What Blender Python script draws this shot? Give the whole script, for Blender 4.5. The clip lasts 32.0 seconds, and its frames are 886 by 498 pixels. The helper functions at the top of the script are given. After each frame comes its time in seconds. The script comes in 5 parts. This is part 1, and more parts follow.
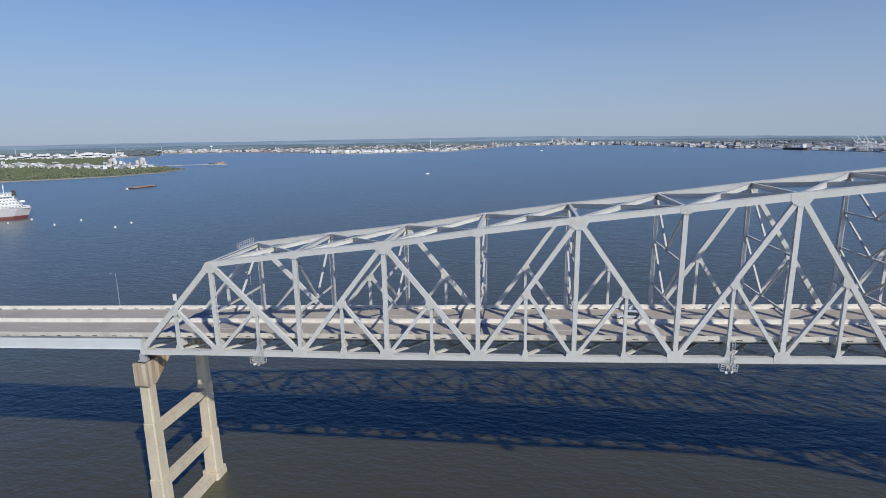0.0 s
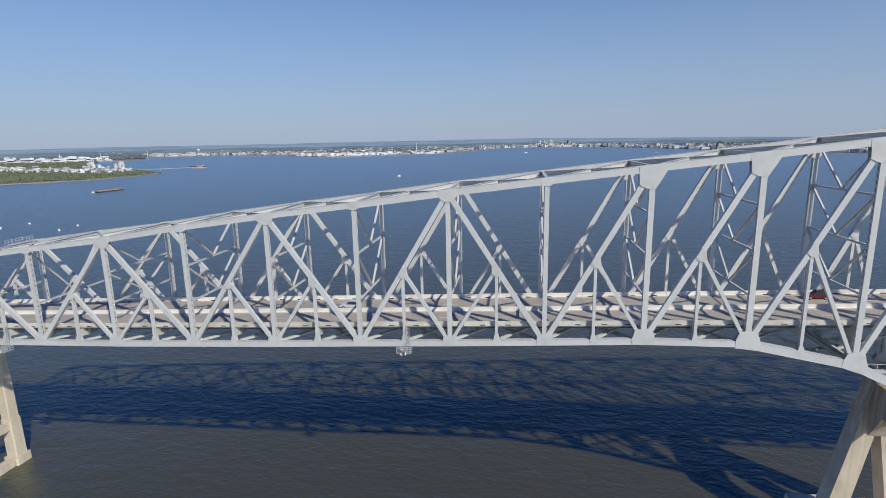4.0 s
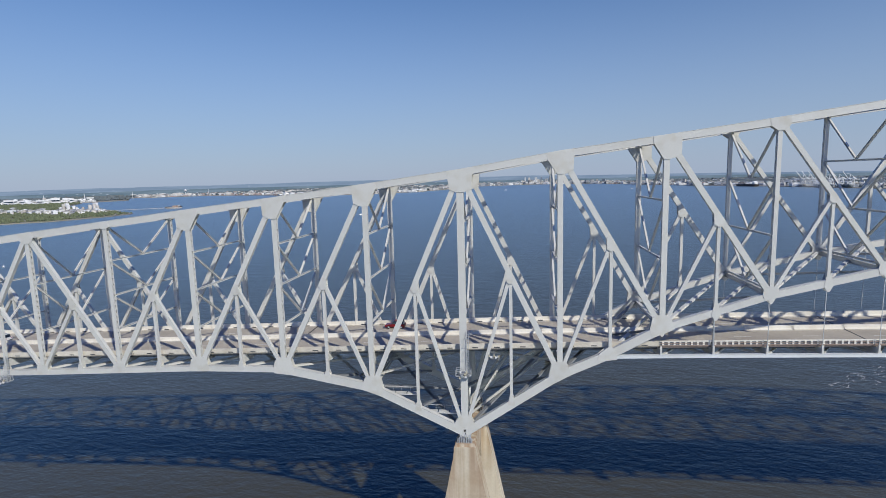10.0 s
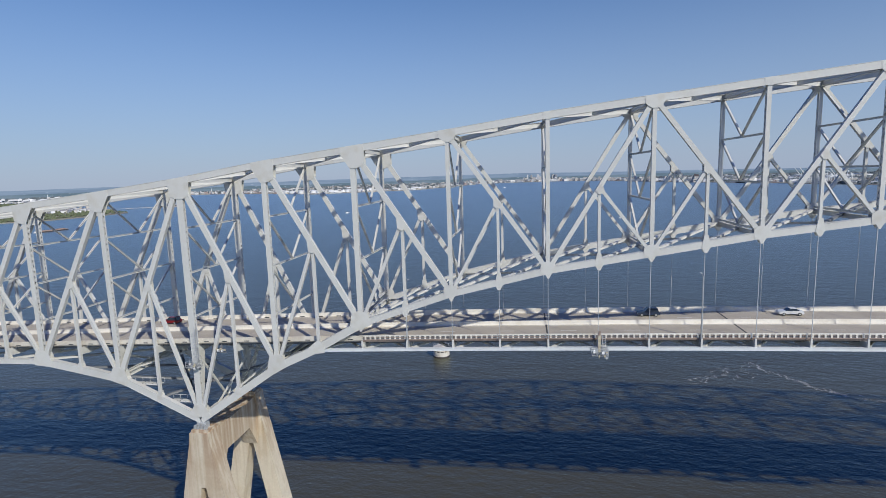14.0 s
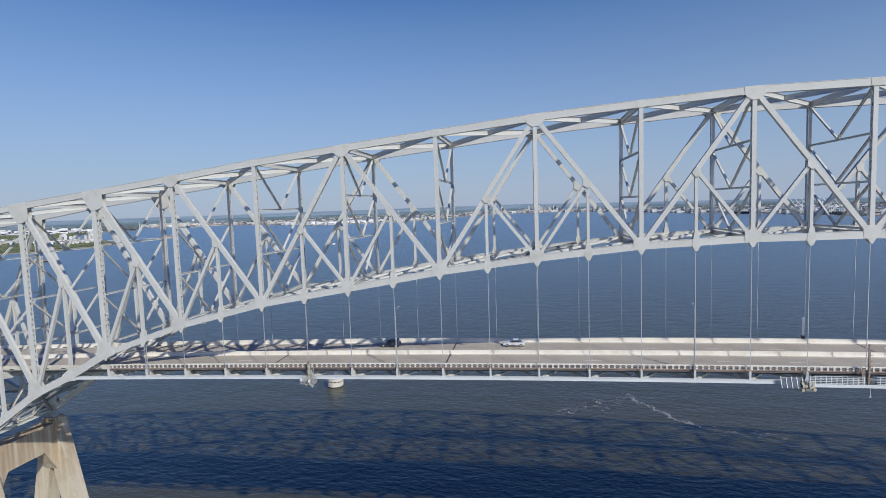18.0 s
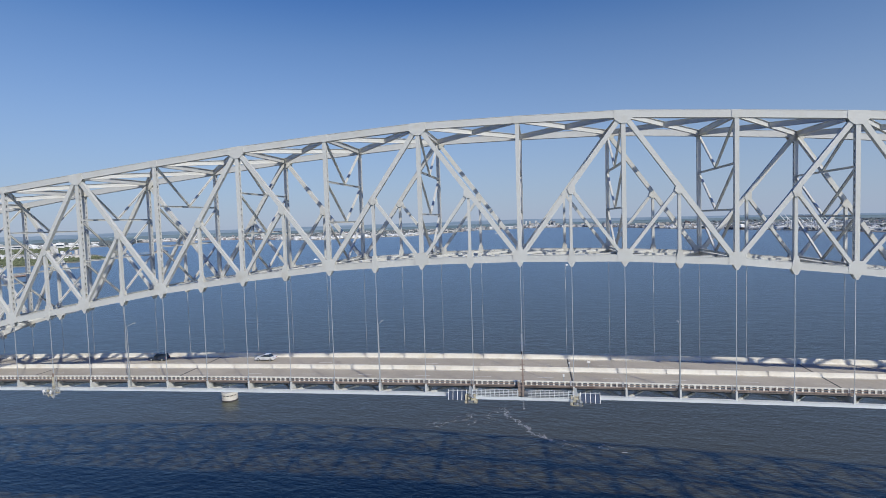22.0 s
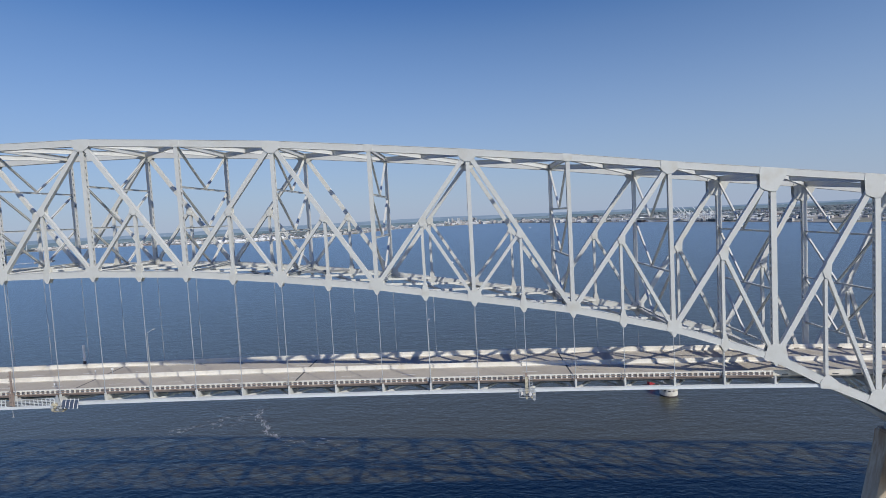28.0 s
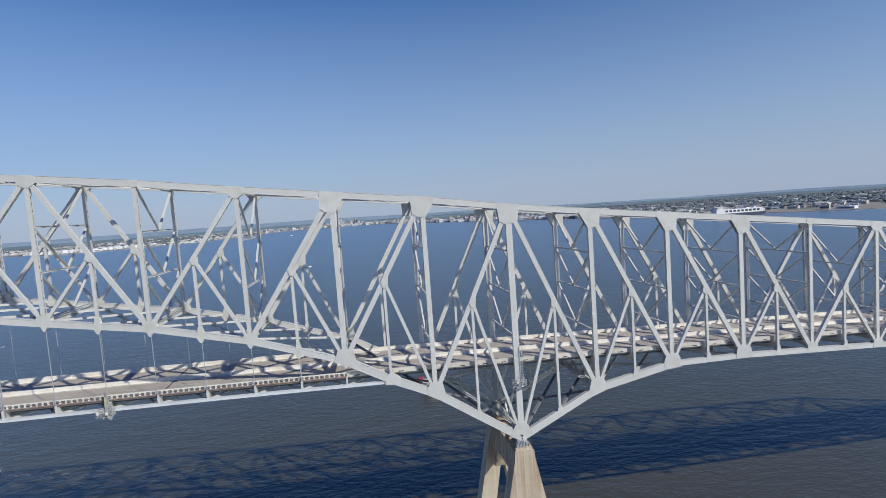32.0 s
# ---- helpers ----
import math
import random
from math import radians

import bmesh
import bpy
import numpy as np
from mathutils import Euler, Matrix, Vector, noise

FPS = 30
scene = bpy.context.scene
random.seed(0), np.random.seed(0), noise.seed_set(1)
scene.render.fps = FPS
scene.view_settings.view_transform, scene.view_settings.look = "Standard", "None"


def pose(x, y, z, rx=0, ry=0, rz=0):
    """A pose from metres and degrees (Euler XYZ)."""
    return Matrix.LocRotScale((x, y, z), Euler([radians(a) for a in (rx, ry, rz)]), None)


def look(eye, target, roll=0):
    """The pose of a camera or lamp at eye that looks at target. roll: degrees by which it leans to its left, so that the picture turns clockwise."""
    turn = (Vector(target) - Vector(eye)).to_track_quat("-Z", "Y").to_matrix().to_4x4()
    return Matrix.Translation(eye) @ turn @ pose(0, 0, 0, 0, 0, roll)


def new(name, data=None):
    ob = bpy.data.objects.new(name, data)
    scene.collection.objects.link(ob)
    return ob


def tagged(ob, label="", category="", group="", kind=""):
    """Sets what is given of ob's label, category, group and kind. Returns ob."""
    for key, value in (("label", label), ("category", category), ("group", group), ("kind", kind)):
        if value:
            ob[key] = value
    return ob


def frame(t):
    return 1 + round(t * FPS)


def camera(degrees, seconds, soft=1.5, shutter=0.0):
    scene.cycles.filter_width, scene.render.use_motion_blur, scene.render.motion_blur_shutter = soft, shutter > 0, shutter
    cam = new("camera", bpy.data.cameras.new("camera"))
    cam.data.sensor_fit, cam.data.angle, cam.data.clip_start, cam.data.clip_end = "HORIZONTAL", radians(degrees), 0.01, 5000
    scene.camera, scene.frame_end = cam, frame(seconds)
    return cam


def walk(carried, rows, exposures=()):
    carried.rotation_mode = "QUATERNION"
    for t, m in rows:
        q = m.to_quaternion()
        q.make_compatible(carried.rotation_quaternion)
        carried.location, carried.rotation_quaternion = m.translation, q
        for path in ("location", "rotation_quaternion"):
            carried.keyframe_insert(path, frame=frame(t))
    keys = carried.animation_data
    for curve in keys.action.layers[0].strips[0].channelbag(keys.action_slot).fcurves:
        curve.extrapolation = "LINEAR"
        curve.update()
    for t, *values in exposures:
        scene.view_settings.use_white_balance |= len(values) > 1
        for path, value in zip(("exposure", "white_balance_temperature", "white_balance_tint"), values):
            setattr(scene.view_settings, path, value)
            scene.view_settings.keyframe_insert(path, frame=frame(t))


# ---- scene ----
cam = camera(79.5, 32.0, soft=0.7)
ROWS = [
    (0.0, -321.60, -98.24, 89.38, -11.97, 0.83, 8.30),
    (0.5, -314.47, -98.27, 89.23, -11.92, 0.77, 8.05),
    (1.0, -307.10, -98.38, 89.08, -11.90, 0.78, 7.92),
    (1.5, -299.58, -98.51, 88.96, -11.85, 0.83, 7.89),
    (2.0, -291.99, -98.67, 88.85, -11.80, 0.87, 7.90),
    (2.5, -284.38, -98.82, 88.75, -11.78, 0.93, 7.88),
    (3.0, -276.78, -98.96, 88.66, -11.75, 0.94, 7.92),
    (3.5, -269.20, -99.07, 88.59, -11.75, 0.99, 7.90),
    (5.5, -239.26, -99.27, 88.41, -11.57, 1.21, 7.44),
    (6.0, -231.87, -99.26, 88.39, -11.57, 1.22, 7.31),
    (6.5, -224.48, -99.26, 88.37, -11.60, 1.39, 7.31),
    (7.0, -217.13, -99.22, 88.37, -11.48, 1.29, 7.30),
    (7.5, -209.79, -99.20, 88.37, -11.43, 1.34, 7.30),
    (8.0, -202.45, -99.18, 88.38, -11.42, 1.43, 7.33),
    (8.5, -195.10, -99.16, 88.40, -11.40, 1.51, 7.38),
    (9.0, -187.77, -99.15, 88.42, -9.46, 1.55, 7.34),
    (9.5, -180.43, -99.15, 88.45, -9.46, 1.66, 7.32),
    (10.0, -173.08, -99.15, 88.48, -7.75, 1.55, 7.41),
    (10.5, -165.74, -99.16, 88.51, -7.76, 1.70, 7.39),
    (11.0, -158.40, -99.19, 88.55, -7.69, 1.38, 7.50),
    (11.5, -151.05, -99.22, 88.59, -7.69, 1.43, 7.46),
    (12.0, -143.71, -99.25, 88.64, -7.70, 1.48, 7.41),
    (12.5, -136.37, -99.29, 88.68, -7.74, 1.57, 7.33),
    (13.0, -129.03, -99.34, 88.73, -7.79, 1.63, 7.25),
    (13.5, -121.70, -99.37, 88.77, -7.80, 1.54, 8.32),
    (14.0, -114.36, -99.45, 88.82, -7.99, 1.79, 8.34),
    (14.5, -107.06, -99.43, 88.86, -8.00, 1.73, 8.53),
    (16.5, -77.87, -99.35, 89.03, -8.12, 1.62, 9.05),
    (17.0, -70.58, -99.29, 89.07, -8.17, 1.78, 9.15),
    (17.5, -63.29, -99.20, 89.11, -4.69, 1.81, 9.16),
    (18.0, -56.00, -99.10, 89.14, -4.68, 1.89, 9.23),
    (18.5, -48.71, -98.97, 89.17, -3.43, 1.92, 9.26),
    (19.0, -41.41, -98.83, 89.20, -3.37, 1.94, 9.28),
    (19.5, -34.10, -98.68, 89.22, -3.34, 1.96, 9.38),
    (20.0, -26.78, -98.52, 89.24, -3.26, 1.88, 9.37),
    (20.5, -19.44, -98.34, 89.26, -3.15, 1.82, 9.43),
    (21.0, -12.10, -98.17, 89.27, -3.07, 1.88, 9.50),
    (21.5, -4.75, -97.99, 89.28, -3.05, 1.87, 9.61),
    (22.0, 2.61, -97.83, 89.29, -3.07, 1.80, 9.65),
    (22.5, 9.98, -97.68, 89.30, -3.09, 1.82, 9.69),
    (23.0, 17.36, -97.59, 89.30, -3.14, 1.93, 9.66),
    (23.5, 24.73, -97.47, 89.30, -3.12, 1.83, 9.74),
    (24.0, 32.10, -97.42, 89.30, -3.15, 1.77, 9.74),
    (24.5, 39.47, -97.42, 89.30, -3.20, 1.81, 9.70),
    (26.5, 68.79, -98.07, 89.29, -3.33, 2.15, 9.28),
    (27.0, 76.09, -98.46, 89.29, -3.51, 2.65, 5.17),
    (27.5, 83.37, -98.96, 89.30, -3.57, 3.06, 3.45),
    (28.0, 90.64, -99.56, 89.31, -3.59, 3.12, 2.45),
    (28.5, 97.91, -100.30, 89.32, -3.57, 3.20, 1.62),
    (29.0, 105.20, -101.19, 89.34, -3.58, 3.14, 0.91),
    (29.5, 112.53, -102.23, 89.36, -3.59, 3.18, 0.48),
    (30.0, 119.91, -103.45, 89.40, -3.82, 3.44, -2.80),
    (30.5, 127.40, -104.85, 89.44, -4.14, 3.92, -7.02),
    (31.0, 135.01, -106.46, 89.49, -4.19, 4.05, -8.10),
    (31.5, 142.78, -108.31, 89.56, -4.24, 4.23, -8.88),
    (32.0, 150.79, -110.39, 89.64, -4.31, 4.13, -9.37),
]
walk(cam, [(t, pose(x, y, z, 90 + pitch, roll, yaw)) for t, x, y, z, pitch, roll, yaw in ROWS],
     exposures=[(0.0, 0.02, 5385.0, 10.5), (32.0, 0.06, 5385.0, 10.5)])

# ---- light ----
SUN = Vector((0.865, -0.94, 1.0)).normalized()
world = bpy.data.worlds.new("sky")
scene.world = world
world.use_nodes = True
wn = world.node_tree.nodes
sky = wn.new("ShaderNodeTexSky")
sky.sky_type = "NISHITA"
sky.sun_disc = False
sky.sun_elevation = radians(38.4)
sky.sun_rotation = radians(136.8)
sky.altitude = 0.0
sky.air_density = 1.05
sky.dust_density = 0.15
sky.ozone_density = 6.0
wn["Background"].inputs["Strength"].default_value = 0.0795
pale = wn.new("ShaderNodeHueSaturation")
# the blue deepens overhead
deep = wn.new("ShaderNodeMapRange")
deep.inputs["From Min"].default_value, deep.inputs["From Max"].default_value = 0.30, 0.75
deep.inputs["To Min"].default_value, deep.inputs["To Max"].default_value = 1.02, 1.5
# summer haze: the sky pales to a greyish lilac towards the horizon
where = wn.new("ShaderNodeTexCoord")
split = wn.new("ShaderNodeSeparateXYZ")
fall = wn.new("ShaderNodeMapRange")
fall.interpolation_type = "SMOOTHERSTEP"
fall.inputs["From Min"].default_value, fall.inputs["From Max"].default_value = -0.22, 0.52
fall.inputs["To Min"].default_value, fall.inputs["To Max"].default_value = 1.0, 0.0
veil = wn.new("ShaderNodeMix")
veil.data_type = "RGBA"
veil.inputs["B"].default_value = (4.85, 5.15, 5.7, 1)
wlink = world.node_tree.links.new
wlink(where.outputs["Generated"], split.inputs["Vector"])
wlink(split.outputs["Z"], fall.inputs["Value"])
wlink(fall.outputs["Result"], veil.inputs["Factor"])
turn = wn.new("ShaderNodeMapRange")
turn.inputs["From Min"].default_value, turn.inputs["From Max"].default_value = 0.32, 0.70
turn.inputs["To Min"].default_value, turn.inputs["To Max"].default_value = 0.5, 0.525
wlink(split.outputs["Z"], turn.inputs["Value"])
wlink(turn.outputs["Result"], pale.inputs["Hue"])
wlink(split.outputs["Z"], deep.inputs["Value"])
wlink(deep.outputs["Result"], pale.inputs["Saturation"])
wlink(sky.outputs["Color"], pale.inputs["Color"])
wlink(pale.outputs["Color"], veil.inputs["A"])
wlink(veil.outputs["Result"], wn["Background"].inputs["Color"])
sun = new("sun", bpy.data.lights.new("sun", "SUN"))
sun.data.energy, sun.data.angle, sun.data.color = 3.9, radians(1.0), (1.0, 0.86, 0.64)
sun.matrix_world = look(SUN * 200, (0, 0, 0))

# ---- materials ----


def material(name, base, rough=0.6, metal=0.0, spots=None, spot_scale=0.2, spot_amount=0.5, grain=0.1, grain_scale=4.0,
             bump=0.0, bump_scale=8.0, streak=None, island=0.0, rust=None):
    """A painted or mineral surface: a base colour, stains of a second colour at a large scale, grain at a fine one."""
    m = bpy.data.materials.new(name)
    m.use_nodes = True
    n, link = m.node_tree.nodes, m.node_tree.links.new
    b = n["Principled BSDF"]
    b.inputs["Roughness"].default_value, b.inputs["Metallic"].default_value = rough, metal
    co = n.new("ShaderNodeTexCoord")
    geo = n.new("ShaderNodeNewGeometry")
    big = n.new("ShaderNodeTexNoise")
    big.inputs["Scale"].default_value, big.inputs["Detail"].default_value = spot_scale, 6.0
    link(geo.outputs["Position"], big.inputs["Vector"])
    ramp = n.new("ShaderNodeMapRange")
    ramp.inputs["From Min"].default_value, ramp.inputs["From Max"].default_value = 0.48, 0.75
    ramp.inputs["To Max"].default_value = spot_amount
    link(big.outputs["Fac"], ramp.inputs["Value"])
    mix = n.new("ShaderNodeMix")
    mix.data_type = "RGBA"
    mix.inputs["A"].default_value = (*base, 1)
    mix.inputs["B"].default_value = (*(spots or [c * 0.7 for c in base]), 1)
    link(ramp.outputs["Result"], mix.inputs["Factor"])
    last = mix.outputs["Result"]
    if streak:
        mp = n.new("ShaderNodeMapping")
        mp.inputs["Scale"].default_value = (0.9, 0.9, 0.06)
        link(geo.outputs["Position"], mp.inputs["Vector"])
        st = n.new("ShaderNodeTexNoise")
        st.inputs["Scale"].default_value, st.inputs["Detail"].default_value = 1.0, 5.0
        link(mp.outputs["Vector"], st.inputs["Vector"])
        sr = n.new("ShaderNodeMapRange")
        sr.inputs["From Min"].default_value, sr.inputs["From Max"].default_value, sr.inputs["To Max"].default_value = 0.50, 0.68, 0.5
        link(st.outputs["Fac"], sr.inputs["Value"])
        mix2 = n.new("ShaderNodeMix")
        mix2.data_type = "RGBA"
        mix2.inputs["B"].default_value = (*streak, 1)
        link(last, mix2.inputs["A"])
        link(sr.outputs["Result"], mix2.inputs["Factor"])
        last = mix2.outputs["Result"]
    if rust:
        # runs of rust washed down from the steel above: a colour, and the heights between which they fade out
        mp = n.new("ShaderNodeMapping")
        mp.inputs["Scale"].default_value = (1.6, 1.6, 0.05)
        link(geo.outputs["Position"], mp.inputs["Vector"])
        rn = n.new("ShaderNodeTexNoise")
        rn.inputs["Scale"].default_value, rn.inputs["Detail"].default_value = 0.6, 4.0
        link(mp.outputs["Vector"], rn.inputs["Vector"])
        rr = n.new("ShaderNodeMapRange")
        rr.inputs["From Min"].default_value, rr.inputs["From Max"].default_value, rr.inputs["To Max"].default_value = 0.35, 0.56, 0.85
        link(rn.outputs["Fac"], rr.inputs["Value"])
        sp = n.new("ShaderNodeSeparateXYZ")
        link(geo.outputs["Position"], sp.inputs["Vector"])
        hr = n.new("ShaderNodeMapRange")
        hr.inputs["From Min"].default_value, hr.inputs["From Max"].default_value = rust[1], rust[2]
        link(sp.outputs["Z"], hr.inputs["Value"])
        mu = n.new("ShaderNodeMath")
        mu.operation = "MULTIPLY"
        link(rr.outputs["Result"], mu.inputs[0])
        link(hr.outputs["Result"], mu.inputs[1])
        mix3 = n.new("ShaderNodeMix")
        mix3.data_type = "RGBA"
        mix3.inputs["B"].default_value = (*rust[0], 1)
        link(last, mix3.inputs["A"])
        link(mu.outputs["Value"], mix3.inputs["Factor"])
        last = mix3.outputs["Result"]
    fine = n.new("ShaderNodeTexNoise")
    fine.inputs["Scale"].default_value, fine.inputs["Detail"].default_value = grain_scale, 4.0
    link(geo.outputs["Position"], fine.inputs["Vector"])
    hsv = n.new("ShaderNodeHueSaturation")
    gr = n.new("ShaderNodeMapRange")
    gr.inputs["To Min"].default_value, gr.inputs["To Max"].default_value = 1 - grain, 1 + grain
    link(fine.outputs["Fac"], gr.inputs["Value"])
    val = gr.outputs["Result"]
    if island:
        info = n.new("ShaderNodeObjectInfo")
        ad = n.new("ShaderNodeMapRange")
        ad.inputs["To Min"].default_value, ad.inputs["To Max"].default_value = 1 - island, 1 + island
        link(info.outputs["Random"], ad.inputs["Value"])
        mu = n.new("ShaderNodeMath")
        mu.operation = "MULTIPLY"
        link(ad.outputs["Result"], mu.inputs[0])
        link(val, mu.inputs[1])
        val = mu.outputs["Value"]
    link(val, hsv.inputs["Value"])
    link(last, hsv.inputs["Color"])
    link(hsv.outputs["Color"], b.inputs["Base Color"])
    if bump:
        bn = n.new("ShaderNodeTexNoise")
        bn.inputs["Scale"].default_value, bn.inputs["Detail"].default_value = bump_scale, 5.0
        link(geo.outputs["Position"], bn.inputs["Vector"])
        bp = n.new("ShaderNodeBump")
        bp.inputs["Strength"].default_value, bp.inputs["Distance"].default_value = 0.6, bump
        link(bn.outputs["Fac"], bp.inputs["Height"])
        link(bp.outputs["Normal"], b.inputs["Normal"])
    return m


def water_material():
    m = bpy.data.materials.new("river_water")
    m.use_nodes = True
    n, link = m.node_tree.nodes, m.node_tree.links.new
    n.remove(n["Principled BSDF"])
    body = n.new("ShaderNodeBsdfDiffuse")
    skin = n.new("ShaderNodeBsdfGlossy")
    skin.inputs["Roughness"].default_value = 0.3
    # blue tint put into the reflection, standing for waves that mirror higher sky
    skin.inputs["Color"].default_value = (0.81, 0.90, 0.925, 1)
    rim = n.new("ShaderNodeFresnel")
    rim.inputs["IOR"].default_value = 1.88
    both = n.new("ShaderNodeMixShader")
    link(rim.outputs["Fac"], both.inputs["Fac"])
    link(body.outputs["BSDF"], both.inputs[1])
    link(skin.outputs["BSDF"], both.inputs[2])
    link(both.outputs["Shader"], n["Material Output"].inputs["Surface"])
    geo = n.new("ShaderNodeNewGeometry")
    big = n.new("ShaderNodeTexNoise")
    big.inputs["Scale"].default_value, big.inputs["Detail"].default_value = 0.006, 5.0
    link(geo.outputs["Position"], big.inputs["Vector"])
    mix = n.new("ShaderNodeMix")
    mix.data_type = "RGBA"
    mix.inputs["A"].default_value = (0.060, 0.055, 0.024, 1)
    mix.inputs["B"].default_value = (0.074, 0.067, 0.029, 1)
    link(big.outputs["Fac"], mix.inputs["Factor"])
    link(mix.outputs["Result"], body.inputs["Color"])
    last = None
    for scale, stretch, height in ((0.05, 2.0, 0.45), (0.22, 1.9, 0.32), (0.65, 1.6, 0.135), (2.0, 1.5, 0.03)):
        mp = n.new("ShaderNodeMapping")
        mp.inputs["Rotation"].default_value = (0, 0, radians(22))
        mp.inputs["Scale"].default_value = (scale, scale * stretch, scale)
        link(geo.outputs["Position"], mp.inputs["Vector"])
        w = n.new("ShaderNodeTexNoise")
        w.inputs["Scale"].default_value, w.inputs["Detail"].default_value = 1.0, 3.0
        link(mp.outputs["Vector"], w.inputs["Vector"])
        bp = n.new("ShaderNodeBump")
        bp.inputs["Strength"].default_value, bp.inputs["Distance"].default_value = 1.0, height
        link(w.outputs["Fac"], bp.inputs["Height"])
        if last:
            link(last, bp.inputs["Normal"])
        last = bp.outputs["Normal"]
    for node in (body, skin, rim):
        link(last, node.inputs["Normal"])
    return m


STEEL = material("grey_bridge_paint", (0.588, 0.58, 0.536), 0.55, spots=(0.55, 0.53, 0.46), spot_scale=0.25, spot_amount=0.6, grain=0.06, grain_scale=3.0, island=0.03)
GUSSET = material("gusset_paint", (0.59, 0.58, 0.532), 0.55, spots=(0.51, 0.48, 0.40), spot_scale=0.5, spot_amount=0.8, grain=0.06, grain_scale=4.0, island=0.04)
GIRDER = material("pale_girder_paint", (0.66, 0.68, 0.67), 0.5, spots=(0.52, 0.52, 0.50), spot_scale=0.15, grain=0.05)
CONCRETE = material("pier_concrete", (0.60, 0.53, 0.40), 0.85, spots=(0.44, 0.35, 0.22), spot_scale=0.15, spot_amount=0.7, grain=0.12, grain_scale=2.0,
                    bump=0.02, bump_scale=5.0, streak=(0.44, 0.35, 0.24), rust=((0.29, 0.17, 0.085), 14.0, 40.0))
PALECONCRETE = material("pale_pier_concrete", (0.62, 0.535, 0.385), 0.85, spots=(0.47, 0.385, 0.26), spot_scale=0.15, spot_amount=0.6, grain=0.12, grain_scale=2.0,
                        bump=0.02, bump_scale=5.0, streak=(0.46, 0.39, 0.29))
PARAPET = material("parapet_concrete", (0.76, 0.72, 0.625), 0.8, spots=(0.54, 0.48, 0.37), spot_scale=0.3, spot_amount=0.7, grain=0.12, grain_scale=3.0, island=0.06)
# darker and browner than the far parapet's concrete
NEARPARAPET = material("near_parapet_concrete", (0.62, 0.575, 0.48), 0.85, spots=(0.42, 0.36, 0.27), spot_scale=0.3, spot_amount=0.8, grain=0.15, grain_scale=3.0, island=0.08)
ROAD = material("worn_road_concrete", (0.43, 0.385, 0.31), 0.85, spots=(0.34, 0.30, 0.24), spot_scale=0.12, spot_amount=0.8, grain=0.12, grain_scale=1.5, bump=0.005, bump_scale=20.0, island=0.04)
# also stands for shade on the lower bracing and in the railing
DARKSTEEL = material("dark_and_shaded_steel", (0.20, 0.21, 0.22), 0.6, spots=(0.16, 0.14, 0.12), spot_scale=0.4, grain=0.1)
RUSTRAIL = material("rust_brown_rail", (0.30, 0.235, 0.19), 0.75, spots=(0.22, 0.14, 0.10), spot_scale=0.6, spot_amount=0.8, grain=0.15)
FASCIA = material("weathered_fascia", (0.19, 0.155, 0.13), 0.8, spots=(0.13, 0.09, 0.07), spot_scale=0.6, spot_amount=0.8, grain=0.15)
GALV = material("galvanised_steel", (0.50, 0.51, 0.51), 0.45, metal=0.3, grain=0.08)
LINE = material("lane_paint", (0.72, 0.71, 0.66), 0.7, grain=0.12, grain_scale=6.0)
JOINT = material("joint_rubber", (0.06, 0.06, 0.06), 0.8)
WATER = water_material()

# ---- geometry helpers ----
CACHE = {}


def mesh_of(name, boxes=(), verts=(), faces=()):
    """One mesh out of boxes (x0, x1, y0, y1, z0, z1) and loose faces."""
    v, f = [tuple(p) for p in verts], [tuple(q) for q in faces]
    for x0, x1, y0, y1, z0, z1 in boxes:
        k = len(v)
        v += [(x0, y0, z0), (x1, y0, z0), (x1, y1, z0), (x0, y1, z0), (x0, y0, z1), (x1, y0, z1), (x1, y1, z1), (x0, y1, z1)]
        f += [(k, k + 3, k + 2, k + 1), (k + 4, k + 5, k + 6, k + 7), (k, k + 1, k + 5, k + 4), (k + 1, k + 2, k + 6, k + 5),
              (k + 2, k + 3, k + 7, k + 6), (k + 3, k, k + 4, k + 7)]
    me = bpy.data.meshes.new(name)
    me.from_pydata(v, [], f)
    me.update()
    return me


def prism(name, outline, y0, y1, axis="y"):
    """An outline in the x-z plane made into a plate from y0 to y1 (or in the x-y plane, along z)."""
    n = len(outline)
    if axis == "y":
        v = [(x, y0, z) for x, z in outline] + [(x, y1, z) for x, z in outline]
    elif axis == "x":
        v = [(y0, x, z) for x, z in outline] + [(y1, x, z) for x, z in outline]
    else:
        v = [(x, z, y0) for x, z in outline] + [(x, z, y1) for x, z in outline]
    f = [tuple(range(n)), tuple(range(2 * n - 1, n - 1, -1))] + [(i, i + n, (i + 1) % n + n, (i + 1) % n) for i in range(n)]
    me = bpy.data.meshes.new(name)
    me.from_pydata(v, [], f)
    me.update()
    bm = bmesh.new()
    bm.from_mesh(me)
    bmesh.ops.recalc_face_normals(bm, faces=bm.faces)
    bm.to_mesh(me)
    bm.free()
    return me


def thing(name, at, label, category, group="", kind=""):
    ob = new(name)
    ob.empty_display_size = 0.5
    ob.matrix_basis = at if isinstance(at, Matrix) else Matrix.Translation(at)
    return tagged(ob, label, category, group, kind)


def part(name, me, mat, parent, world=None, label=""):
    """One mesh object under a thing or a part; world is its pose in the world."""
    ob = new(name, me)
    if not me.materials:
        me.materials.append(mat)
    ob.parent = parent
    base = Matrix.Identity(4)
    p = parent
    while p:
        base = p.matrix_basis @ base
        p = p.parent
    ob.matrix_basis = base.inverted() @ (world if world is not None else Matrix.Identity(4))
    return tagged(ob, label)


